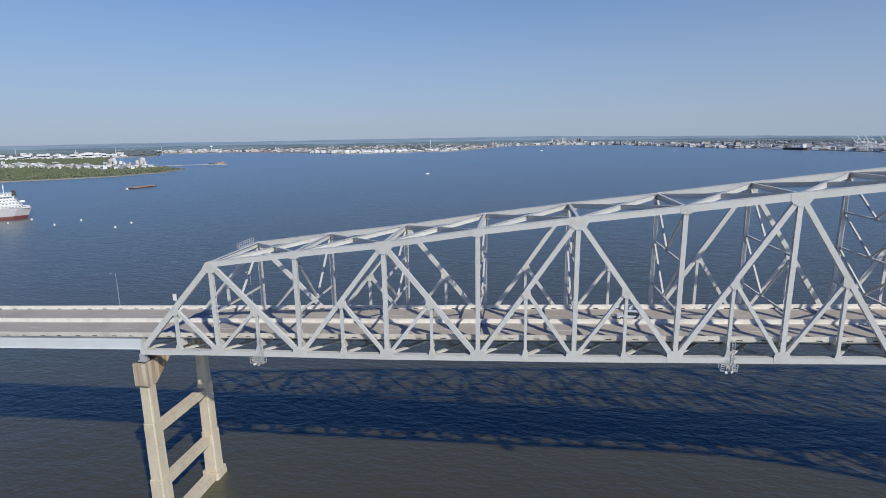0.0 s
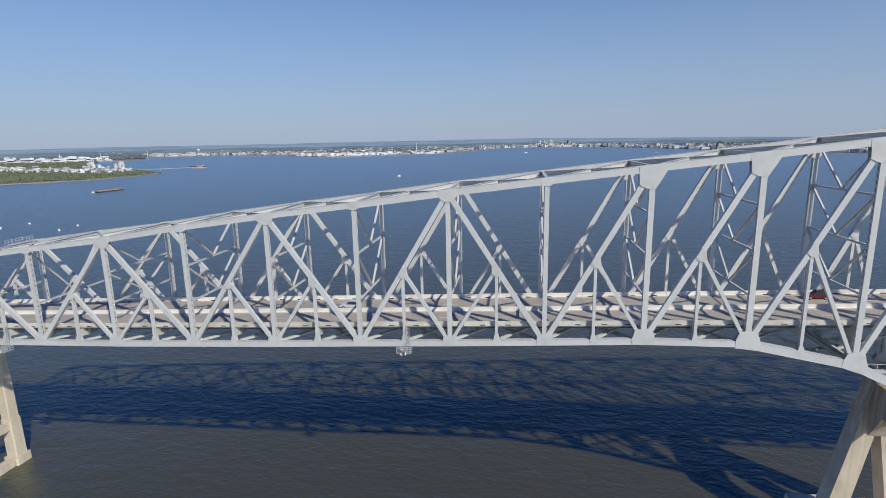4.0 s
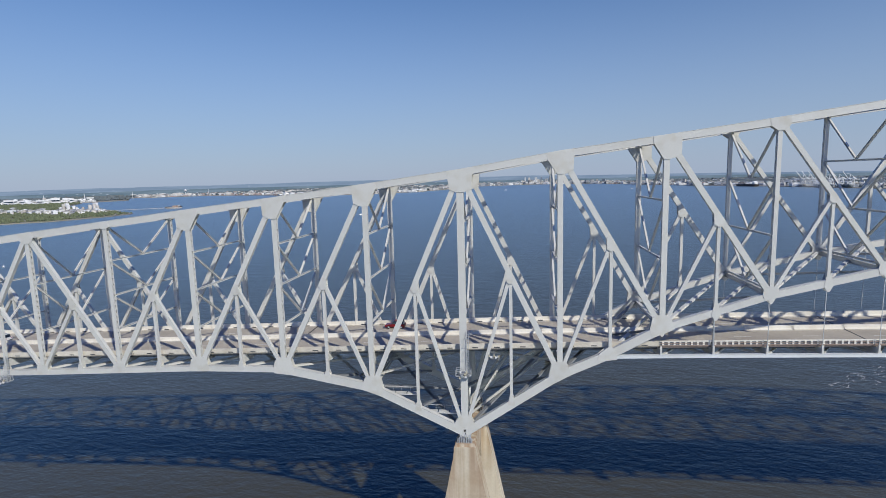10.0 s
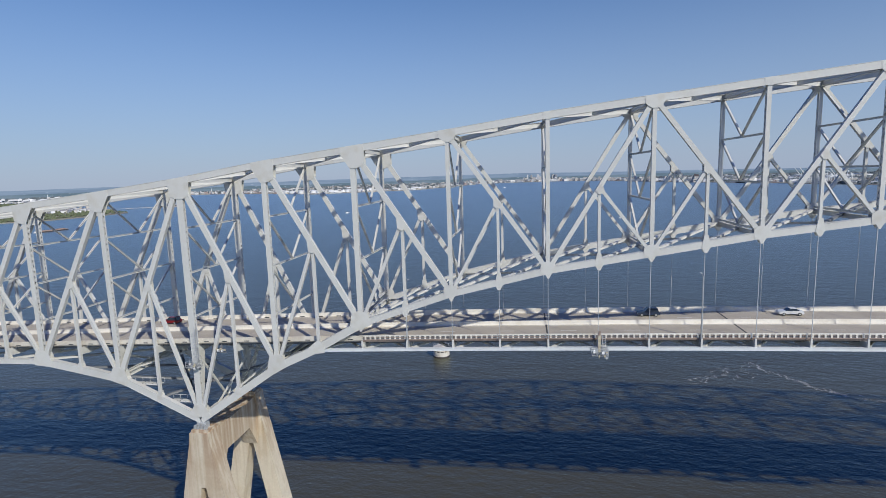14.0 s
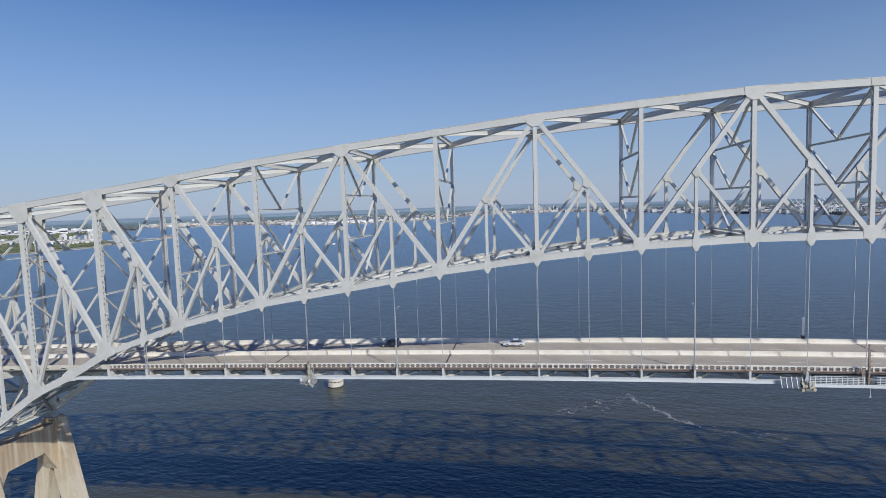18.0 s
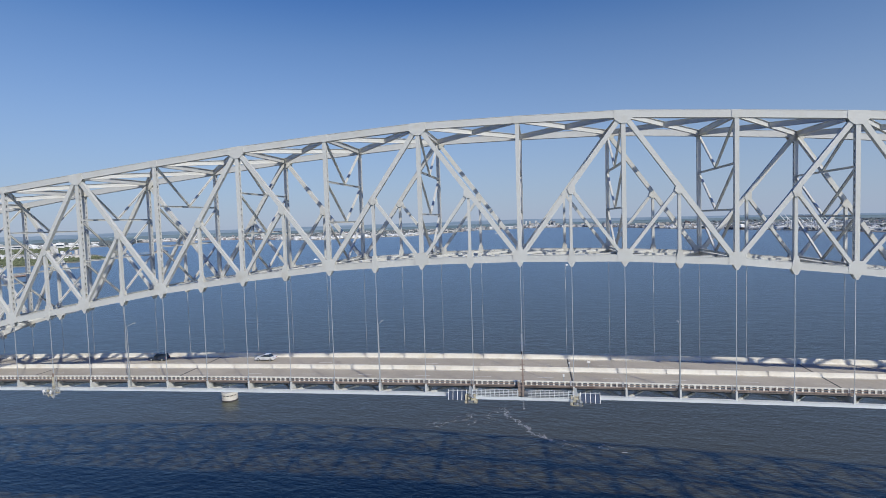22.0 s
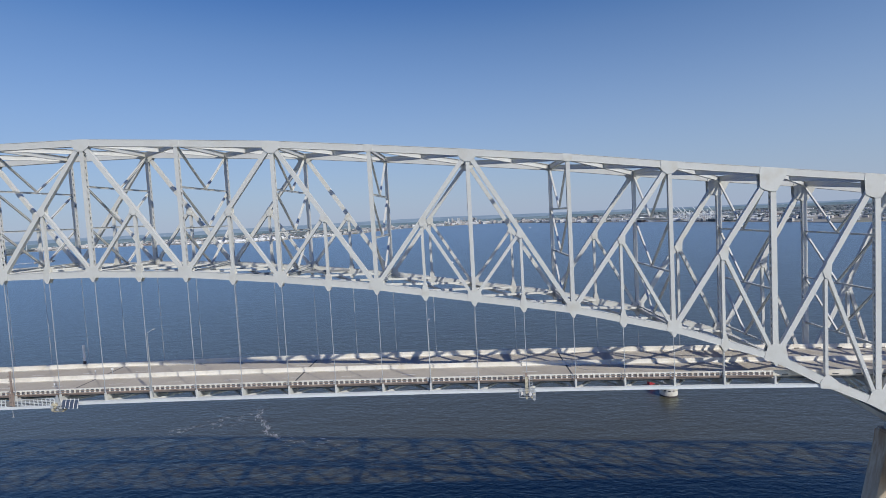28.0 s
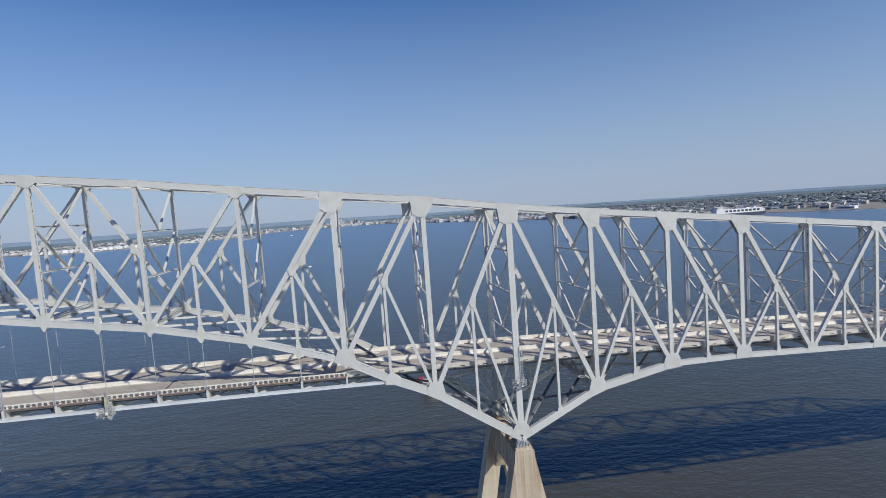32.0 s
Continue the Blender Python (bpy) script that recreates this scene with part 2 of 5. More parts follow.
def frame_between(a, b):
    """A pose at a, x along a to b, z as upright as may be; and the length."""
    a, b = Vector(a), Vector(b)
    x = (b - a).normalized()
    up = Vector((0, 0, 1)) if abs(x.z) < 0.999 else Vector((1, 0, 0))
    y = up.cross(x).normalized()
    if abs(x.y) < 1e-6:
        y = Vector((0, 1, 0))
    z = x.cross(y)
    m = Matrix((x, y, z)).transposed().to_4x4()
    return Matrix.Translation(a) @ m, (b - a).length


def bar_mesh(style, L, w, d):
    """A steel member along x: w across (y), d deep (z)."""
    key = (style, round(L, 2), w, d)
    if key in CACHE:
        return CACHE[key]
    t = 0.05
    if style == "box":
        boxes = [(0, L, -w / 2, w / 2, -d / 2, d / 2)]
    elif style == "chord":
        boxes = [(0, L, -w / 2, w / 2, -d / 2 + 0.06, d / 2 - 0.06), (0, L, -w / 2 - 0.05, w / 2 + 0.05, d / 2 - 0.06, d / 2),
                 (0, L, -w / 2 - 0.05, w / 2 + 0.05, -d / 2, -d / 2 + 0.06)]
    elif style == "beam":
        boxes = [(0, L, -w / 2, w / 2, d / 2 - t, d / 2), (0, L, -w / 2, w / 2, -d / 2, -d / 2 + t), (0, L, -t / 2, t / 2, -d / 2 + t, d / 2 - t)]
    elif style == "slots":
        boxes = [(0, L, -w / 2, -w / 2 + t, -d / 2, d / 2), (0, L, w / 2 - t, w / 2, -d / 2, d / 2)]
        n = max(2, int(L / 1.15))
        p, rail = L / n, w * 0.28
        for s in (-1, 1):
            z0, z1 = (d / 2 - t - 0.01, d / 2 - 0.01) if s > 0 else (-d / 2 + 0.01, -d / 2 + t + 0.01)
            boxes += [(0, L, -w / 2 + t, -w / 2 + t + rail, z0, z1), (0, L, w / 2 - t - rail, w / 2 - t, z0, z1)]
            boxes += [(i * p - 0.30 if i else 0, i * p + 0.30 if i < n else L, -w / 2 + t + rail, w / 2 - t - rail, z0, z1) for i in range(n + 1)]
    else:
        raise ValueError(style)
    CACHE[key] = mesh_of("member", boxes)
    return CACHE[key]


def bar(name, parent, a, b, w, d, style="box", mat=None, cut=(0, 0), label=""):
    a, b = Vector(a), Vector(b)
    u = (b - a).normalized()
    m, L = frame_between(a + u * cut[0], b - u * cut[1])
    me = bar_mesh(style, L, w, d)
    return part(name, me, mat or STEEL, parent, m, label)


def hull(points):
    pts = sorted(set((round(x, 4), round(z, 4)) for x, z in points))

    def half(ps):
        out = []
        for p in ps:
            while len(out) > 1 and (out[-1][0] - out[-2][0]) * (p[1] - out[-2][1]) - (out[-1][1] - out[-2][1]) * (p[0] - out[-2][0]) <= 0:
                out.pop()
            out.append(p)
        return out
    return half(pts)[:-1] + half(pts[::-1])[:-1]


# ---- bridge plan ----
PANEL, SIDE = 18.288, 722 / 12 * 0.3048
WIDE = 20.77
LOW = [44.46, 45.11, 45.57, 45.98, 46.63, 47.25, 48.03, 48.73, 49.55, 50.38, 50.5, 47.06, 38.35, 50.59, 59.86, 66.07, 70.52, 73.52, 76.61, 78.9, 80.79, 81.7, 81.96]
TOP = [64.36, 66.79, 68.95, 71.74, 74.11, 76.27, 78.56, 80.64, 82.72, 84.74, 86.86, 89.13, 91.91, 94.08, 96.32, 98.73, 100.7, 102.59, 104.37, 105.66, 106.81, 106.93]


def node_x(k):
    a = k - 22
    return math.copysign(min(abs(a), 10) * PANEL + max(abs(a) - 10, 0) * SIDE, a) if a else 0.0


def low_z(k):
    m = min(k, 44 - k)
    i = int(math.floor(m))
    if m == i:
        return LOW[i]
    if i == 13:
        return (LOW[13] + LOW[14]) / 2 - 0.45
    return (LOW[i] + LOW[i + 1]) / 2


def top_z(k):
    return TOP[min(int(k), 44 - int(k)) - 1]


def half_x(k):
    i = int(math.floor(k))
    return node_x(i) if k == i else (node_x(i) + node_x(i + 1)) / 2


def deck_z(x):
    a = abs(x)
    return 58.2 - 9.2e-5 * min(a, 183.0) ** 2 - 0.0345 * max(a - 183.0, 0)


def along(p, q, f):
    return p[0] + (q[0] - p[0]) * f, p[1] + (q[1] - p[1]) * f


# the diagonals of the half truss up to the middle, as (from kind, index, to kind, index)
DIAGONALS = [("N", 0, "U", 1), ("U", 1, "N", 2), ("N", 2, "U", 3), ("U", 3, "N", 4), ("N", 4, "U", 5), ("U", 5, "N", 6), ("N", 6, "U", 7),
             ("U", 7, "N", 8), ("N", 8, "U", 9), ("N", 9, "U", 10), ("N", 10, "U", 11), ("N", 11, "U", 12), ("U", 12, "N", 13), ("U", 13, "N", 14),
             ("U", 14, "N", 15), ("U", 15, "N", 16), ("N", 16, "U", 17), ("U", 17, "N", 18), ("N", 18, "U", 19), ("U", 19, "N", 20), ("N", 20, "U", 21), ("U", 21, "N", 22)]


def spot(kind, k):
    return (node_x(k), low_z(k)) if kind == "N" else (node_x(k), top_z(k))


def truss(y, out, label):
    """One of the two truss planes at y; out is the side on which the street is not."""
    root = thing("bridge_truss", (node_x(0), y, LOW[0] - 0.9), label, "bridge truss", "pair of bridge trusses")
    webs = {}

    def note(kind, k, other, half):
        webs.setdefault((kind, k), []).append((other, half))

    def p3(p):
        return p[0], y, p[1]
    for k in range(1, 43):
        d = 1.15 if k < 6 or k > 37 else 1.3
        bar("top_chord", root, p3(spot("U", k)), p3(spot("U", k + 1)), 0.9, d, "chord")
    for h in range(88):
        k = h / 2
        a, b = (half_x(k), low_z(k)), (half_x(k + 0.5), low_z(k + 0.5))
        m = min(k + 0.25, 43.75 - k)
        d = 1.15 if m < 10 else (1.6 if m < 14 else 1.25)
        bar("bottom_chord", root, p3(a), p3(b), 0.9, d, "chord")
    for k in range(1, 44):
        m = min(k, 44 - k)
        d = 1.35 if m == 12 else (1.0 if 8 < m < 15 else (0.85 if m < 15 else 0.72))
        bar("vertical", root, p3(spot("N", k)), p3(spot("U", k)), 0.8, d, "slots", cut=(0.55, 0.55))
        note("N", k, spot("U", k), d / 2)
        note("U", k, spot("N", k), d / 2)
    subs = {}
    for ka, a, kb, b in DIAGONALS:
        for mirror in (False, True):
            i, j = (44 - a, 44 - b) if mirror else (a, b)
            p, q = spot(ka, i), spot(kb, j)
            end = a == 0
            d = 1.2 if end else (1.0 if 7 < a < 15 else (0.92 if a < 8 else 0.82))
            bar("end_post" if end else "diagonal", root, p3(p), p3(q), 0.76, d, "chord" if end else "box", cut=(0.7, 0.7))
            note(ka, i, q, d / 2)
            note(kb, j, p, d / 2)
            low, high = (i, j) if ka == "N" else (j, i)
            mid = along(p, q, 0.5)
            k = (i + j) / 2
            foot = (half_x(k), low_z(k))
            bar("post", root, p3(foot), p3(mid), 0.62, 0.56 if min(k, 44 - k) < 15 else 0.5, "box", cut=(0.5, 0.3))
            bar("sub_diagonal", root, p3(mid), p3(spot("N", high)), 0.68, 0.66 if min(k, 44 - k) < 15 else 0.58, "box", cut=(0.4, 0.6))
            note("N", high, mid, 0.36)
            subs[k] = (mid, foot, p, q, spot("N", high))
    def plates(name, pts, out=0.485):
        o = hull(pts)
        for s in (-1, 1):
            part(name, prism("plate", o, y + s * out - 0.025, y + s * out + 0.025), GUSSET, root)
    for (kind, k), list_ in webs.items():
        c = spot(kind, k)
        m = min(k, 44 - k)
        big = len(list_) > 2 or k in (0, 44) or (kind == "U" and 8 < m < 16)
        g = (2.5 if 8 < m < 15 else (1.75 if m < 9 else 1.65)) if big else (1.1 if m < 15 else 0.85)
        if kind == "N" and 8 < m < 15:
            g = 2.6
        if k in (12, 32) and kind == "N":
            g = 3.3
        tall = kind == "U" and 8 < m < 15
        run = 0.95 if tall else (1.0 if kind == "U" else 0.8)
        pts = []
        hd = 0.62 if kind == "U" or m > 14 else (0.57 if m < 10 else 0.78)
        near = []
        if kind == "N":
            near = [(half_x(k + s), low_z(k + s)) for s in (-0.5, 0.5) if 0 <= k + s <= 44]
        else:
            near = [spot("U", k + s) for s in (-1, 1) if 1 <= k + s <= 43]
        for o in near:
            u = Vector((o[0] - c[0], o[1] - c[1])).normalized()
            for s in (-1, 1):
                pts.append((c[0] + u.x * g * run - u.y * s * hd, c[1] + u.y * g * run + u.x * s * hd))
        for o, half in list_:
            u = Vector((o[0] - c[0], o[1] - c[1])).normalized()
            e = g * ((1.45 if tall else 1.0) if big else 0.85)
            for s in (-1, 1):
                pts.append((c[0] + u.x * e - u.y * s * half * 1.1, c[1] + u.y * e + u.x * s * half * 1.1))
        if kind == "U" and m == 1:
            pts += [(c[0] - 0.75, c[1] + 0.5), (c[0] + 0.75, c[1] + 0.5)]
        if kind == "N" and 13 < m:
            plates("hanger_lug", [(c[0] - 0.65, c[1] - 0.6), (c[0] + 0.65, c[1] - 0.6), (c[0] - 0.15, c[1] - 1.5), (c[0] + 0.15, c[1] - 1.5)], 0.47)
        plates("gusset_plate", pts)
    for k, (mid, foot, p, q, n) in subs.items():
        u = Vector((q[0] - p[0], q[1] - p[1])).normalized()
        m = min(k, 44 - k)
        sc, wd = (1.15, 0.46) if 8 < m < 15 else ((1.0, 0.44) if m < 9 else (0.8, 0.40))
        pts = [(mid[0] + u.x * e - u.y * s * wd, mid[1] + u.y * e + u.x * s * wd) for e in (-1.0 * sc, 0.6 * sc) for s in (-1, 1)]
        u = Vector((n[0] - mid[0], n[1] - mid[1])).normalized()
        pts += [(mid[0] + u.x * 1.3 * sc - u.y * s * 0.31, mid[1] + u.y * 1.3 * sc + u.x * s * 0.31) for s in (-1, 1)]
        pts += [(mid[0] + s * 0.28, mid[1] - 1.45 * sc) for s in (-1, 1)]
        plates("mid_gusset", pts)
        x, z = foot
        if m < 13:
            plates("foot_plate", [(x - 0.62, z - 0.2), (x + 0.62, z - 0.2), (x - 0.62, z + 0.5), (x + 0.62, z + 0.5), (x - 0.34, z + 1.7), (x + 0.34, z + 1.7)], 0.47)
            continue
        if m == 13.5:
            # wide plate where the edge tie leaves the bottom chord
            s, zt = (1 if k < 22 else -1), deck_z(x) - 1.72
            plates("tie_plate", [(x + s * 1.3, zt + 0.75), (x + s * 1.3, zt - 0.42), (x - s * 1.2, zt - 0.75), (x - s * 2.3, z - 1.2), (x - s * 2.0, z + 0.1), (x - s * 0.3, z + 1.5), (x + s * 0.3, z + 1.5)])
            continue
        plates("foot_plate", [(x - 0.75, z - 0.5), (x + 0.75, z - 0.5), (x - 0.34, z + 1.7), (x + 0.34, z + 1.7), (x - 0.22, z - 1.5), (x + 0.22, z - 1.5)])
    # hangers down to the street
    for h in range(29, 60):
        k = h / 2
        x, z = half_x(k), low_z(k)
        f = deck_z(x) - 1.0
        if z - f > 1.5:
            me = CACHE.setdefault(("rope", round(z - f, 1)), mesh_of("rope", [(-0.05, 0.05, -0.05, 0.05, 0, z - f - 1.2)]))
            part("hanger", me, GALV, root, Matrix.Translation((x, y, f)))
    return root


truss(0.0, -1, "pale grey painted steel truss with riveted gusset plates")
truss(WIDE, 1, "pale grey painted steel truss behind the roadway")

# ---- bracing between the trusses ----
brace = thing("overhead_bracing", (0, WIDE / 2, TOP[21]), "grey painted steel cross bracing between the two trusses", "bridge bracing")
Y0, Y1 = 0.35, WIDE - 0.35
for k in range(1, 44):
    x, z = node_x(k), top_z(k)
    bar("top_strut", brace, (x, Y0, z), (x, Y1, z), 0.6, 1.0, "beam")
    if k < 43:
        xa, za = node_x(k + 1), top_z(k + 1)
        bar("lateral", brace, (x, Y0, z), (xa, Y1, za), 0.5, 1.0, "beam", cut=(0.6, 0.6))
        bar("lateral", brace, (x, Y1, z - 0.04), (xa, Y0, za - 0.04), 0.5, 1.0, "beam", cut=(0.6, 0.6))
    # sway frame in the plane of the verticals
    street = deck_z(x)
    floor = max(low_z(k) + 1.2, street + 6.0)
    H = z - floor
    tiers = max(1, min(3, round(H / 8.5)))
    for i in range(tiers):
        zt, zb = z - 0.3 - H * i / tiers, z - 0.3 - H * (i + 1) / tiers
        bar("sway_strut", brace, (x, Y0, zb), (x, Y1, zb), 0.35, 0.36, "beam")
        bar("sway_brace", brace, (x, Y0, zt - 0.3), (x, WIDE / 2, zb + 0.2), 0.36, 0.36, "beam")
        bar("sway_brace", brace, (x, Y1, zt - 0.3), (x, WIDE / 2, zb + 0.2), 0.36, 0.36, "beam")
lower = thing("lower_bracing", (0, WIDE / 2, LOW[22]), "grey painted steel bracing between the bottom chords, darkened low down for the roadway's shade", "bridge bracing")
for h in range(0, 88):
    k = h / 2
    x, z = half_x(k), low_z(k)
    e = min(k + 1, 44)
    # well below the deck a darker steel stands for the roadway's shade
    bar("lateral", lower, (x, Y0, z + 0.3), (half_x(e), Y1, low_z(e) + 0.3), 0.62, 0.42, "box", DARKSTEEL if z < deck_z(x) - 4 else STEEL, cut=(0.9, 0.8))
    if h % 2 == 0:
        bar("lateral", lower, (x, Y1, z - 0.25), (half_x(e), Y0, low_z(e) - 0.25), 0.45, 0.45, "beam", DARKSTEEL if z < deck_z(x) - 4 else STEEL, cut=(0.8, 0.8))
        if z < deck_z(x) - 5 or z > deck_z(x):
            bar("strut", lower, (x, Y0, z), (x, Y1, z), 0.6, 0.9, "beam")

# ---- street ----
deck = thing("bridge_deck", (0, WIDE / 2, deck_z(0)), "worn concrete roadway with pale parapets and a median barrier", "bridge deck", kind="structure")
YA, YB, YM = 0.95, WIDE - 0.95, WIDE / 2
STATIONS = [half_x(h / 2) for h in range(0, 89)]
for side in (-1, 1):
    STATIONS += [side * (402.95 + 9.0 * i) for i in range(1, 34)]
STATIONS = sorted(STATIONS)


def strip(name, xa, xb, profile, mat, parent, label=""):
    """A length of street furniture with an outline (y, z above the street)."""
    za, zb = deck_z(xa), deck_z(xb)
    n = len(profile)
    v = [(xa, y, za + z) for y, z in profile] + [(xb, y, zb + z) for y, z in profile]
    f = [tuple(range(n)), tuple(range(2 * n - 1, n - 1, -1))] + [(i, i + n, (i + 1) % n + n, (i + 1) % n) for i in range(n)]
    me = mesh_of(name, verts=v, faces=f)
    bm = bmesh.new()
    bm.from_mesh(me)
    bmesh.ops.recalc_face_normals(bm, faces=bm.faces)
    bm.to_mesh(me)
    bm.free()
    return part(name, me, mat, parent, None, label)


def barrier_profile(y, s, h=0.92):
    return [(y - s * 0.2, -0.06), (y - s * 0.2, h), (y + s * 0.02, h), (y + s * 0.10, 0.32), (y + s * 0.26, 0.08), (y + s * 0.26, 0.004)]


for xa, xb in zip(STATIONS, STATIONS[1:]):
    strip("slab", xa + 0.006, xb - 0.006, [(YA, -0.3), (YB, -0.3), (YB, 0), (YA, 0)], ROAD, deck)
    strip("parapet", xa + 0.03, xb - 0.03, barrier_profile(YA, 1), NEARPARAPET, deck)
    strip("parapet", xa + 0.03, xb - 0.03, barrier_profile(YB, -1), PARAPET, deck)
    strip("median_barrier", xa + 0.03, xb - 0.03, [(YM - 0.42, 0.004), (YM - 0.42, 0.08), (YM - 0.24, 0.32), (YM - 0.15, 0.84), (YM + 0.15, 0.84),
          (YM + 0.24, 0.32), (YM + 0.42, 0.08), (YM + 0.42, 0.004)], PARAPET, deck)
for x in STATIONS:
    if abs(x) > 403:
        continue
    z = deck_z(x)
    k = min(range(89), key=lambda h: abs(half_x(h / 2) - x)) / 2
    hung = 13.6 < k < 30.4
    y0, y1 = (0.2, WIDE - 0.2) if hung else (0.45, WIDE - 0.45)
    e = 0.45
    o = [(y0, z - 2.0), (y0, z - e), (y0 + 2.0, z - 0.42), (y1 - 2.0, z - 0.42), (y1, z - e), (y1, z - 2.0), (y1 - 2.0, z - 2.3), (y0 + 2.0, z - 2.3)]
    part("floor_beam", prism("floor_beam", o, x - 0.14, x + 0.14, "x"), STEEL, deck)
    lz = low_z(k)
    if not hung and z - 2.0 - lz > 0.8 and k == int(k) and 0 < k < 44:
        for y in (0.9, WIDE - 0.9):
            o = [(y, z - 2.2), (y + (2.4 if y < 5 else -2.4), z - 2.3), (y, lz + 0.6)]
            part("bracket_plate", prism("bracket_plate", o, x - 0.05, x + 0.05, "x"), STEEL, deck)
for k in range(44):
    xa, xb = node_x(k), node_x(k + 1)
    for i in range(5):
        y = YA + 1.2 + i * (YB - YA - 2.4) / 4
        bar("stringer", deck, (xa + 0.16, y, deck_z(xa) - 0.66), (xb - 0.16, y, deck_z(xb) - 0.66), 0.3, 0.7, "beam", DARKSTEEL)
# floor laterals under the hung street
HUNG = [x for x in STATIONS if abs(x) < 156]
for xa, xb in zip(HUNG, HUNG[1:]):
    for y in (0.7, WIDE - 0.7):
        s = 1 if y < 5 else -1
        xm = (xa + xb) / 2
        bar("floor_lateral", deck, (xa + 0.5, y, deck_z(xa) - 1.75), (xm - 0.2, y + s * 5.0, deck_z(xm) - 1.75), 0.4, 0.4, "box", STEEL)
        bar("floor_lateral", deck, (xb - 0.5, y, deck_z(xb) - 1.75), (xm + 0.2, y + s * 5.0, deck_z(xm) - 1.75), 0.4, 0.4, "box", STEEL)
# edge tie along the hung street
for y in (0.0, WIDE):
    tie = thing("tie_girder", (0, y, deck_z(0) - 1.9), "pale painted steel tie girder along the hung roadway edge", "tie girder", "edge girders")
    for h in range(27, 61):
        k = h / 2
        xa, xb = half_x(k), half_x(k + 0.5)
        bar("tie_length", tie, (xa, y, deck_z(xa) - 1.72), (xb, y, deck_z(xb) - 1.72), 0.5, 0.62, "chord", GIRDER)
        bar("post", tie, (xb, y, deck_z(xb) - 1.5), (xb, y, deck_z(xb) + 0.1), 0.3, 0.34, "box")
    fence = thing("edge_railing", (0, y, deck_z(0)), "rust-brown steel railing with posts along the hung roadway", "railing", "edge railings")
    yr = 0.62 if y < 5 else WIDE - 0.62
    for h in range(28, 60):
        k = h / 2
        xa, xb = half_x(k), half_x(k + 0.5)
        za, zb = deck_z(xa), deck_z(xb)
        for dz, d, mat in ((0.86, 0.2, PARAPET), (0.5, 0.08, RUSTRAIL), (0.06, 0.22, RUSTRAIL)):
            bar("rail", fence, (xa, yr, za + dz), (xb, yr, zb + dz), 0.16, d, "box", mat)
        bar("fascia", fence, (xa, yr + (0.1 if y < 5 else -0.1), za - 0.2), (xb, yr + (0.1 if y < 5 else -0.1), zb - 0.2), 0.12, 0.28, "box", FASCIA)
        # dark strip added so the openings between the posts read as shaded gaps
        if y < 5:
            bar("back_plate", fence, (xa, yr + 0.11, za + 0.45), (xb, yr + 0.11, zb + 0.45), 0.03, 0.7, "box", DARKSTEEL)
        for i in range(9 if y < 5 else 3):
            f = (i + 0.5) / (9 if y < 5 else 3)
            x = xa + (xb - xa) * f
            me = CACHE.setdefault("railpost", mesh_of("post", [(-0.16, 0.16, -0.07, 0.07, -0.04, 0.78)]))
            part("post", me, PARAPET, fence, Matrix.Translation((x, yr, deck_z(x))))
# approach girders
for s in (-1, 1):
    g = thing("approach_girders", (s * 403, YM, deck_z(403) - 3.4), "pale blue-grey steel plate girders under the approach roadway", "plate girder", "approach girders")
    for i in range(4):
        y = YA + 0.4 + i * (YB - YA - 0.8) / 3
        xs = [403.6 + 25 * j for j in range(13)]
        for a, b in zip(xs, xs[1:]):
            bar("plate_girder", g, (s * a, y, deck_z(a) - 1.75), (s * b, y, deck_z(b) - 1.75), 0.5, 2.8, "beam", GIRDER)

# ---- piers ----


def taper(name, parent, mat, x, y, z0, z1, wx0, wy0, wx1, wy1, bev=0.25, label=""):
    """A column with chamfered corners, sized wx0 by wy0 below and wx1 by wy1 above."""
    def ring(wx, wy, z):
        a, b = wx / 2, wy / 2
        return [(x - a + bev, y - b, z), (x + a - bev, y - b, z), (x + a, y - b + bev, z), (x + a, y + b - bev, z),
                (x + a - bev, y + b, z), (x - a + bev, y + b, z), (x - a, y + b - bev, z), (x - a, y - b + bev, z)]
    v = ring(wx0, wy0, z0) + ring(wx1, wy1, z1)
    f = [tuple(range(7, -1, -1)), tuple(range(8, 16))] + [(i, (i + 1) % 8, (i + 1) % 8 + 8, i + 8) for i in range(8)]
    return part(name, mesh_of(name, verts=v, faces=f), mat, parent, None, label)


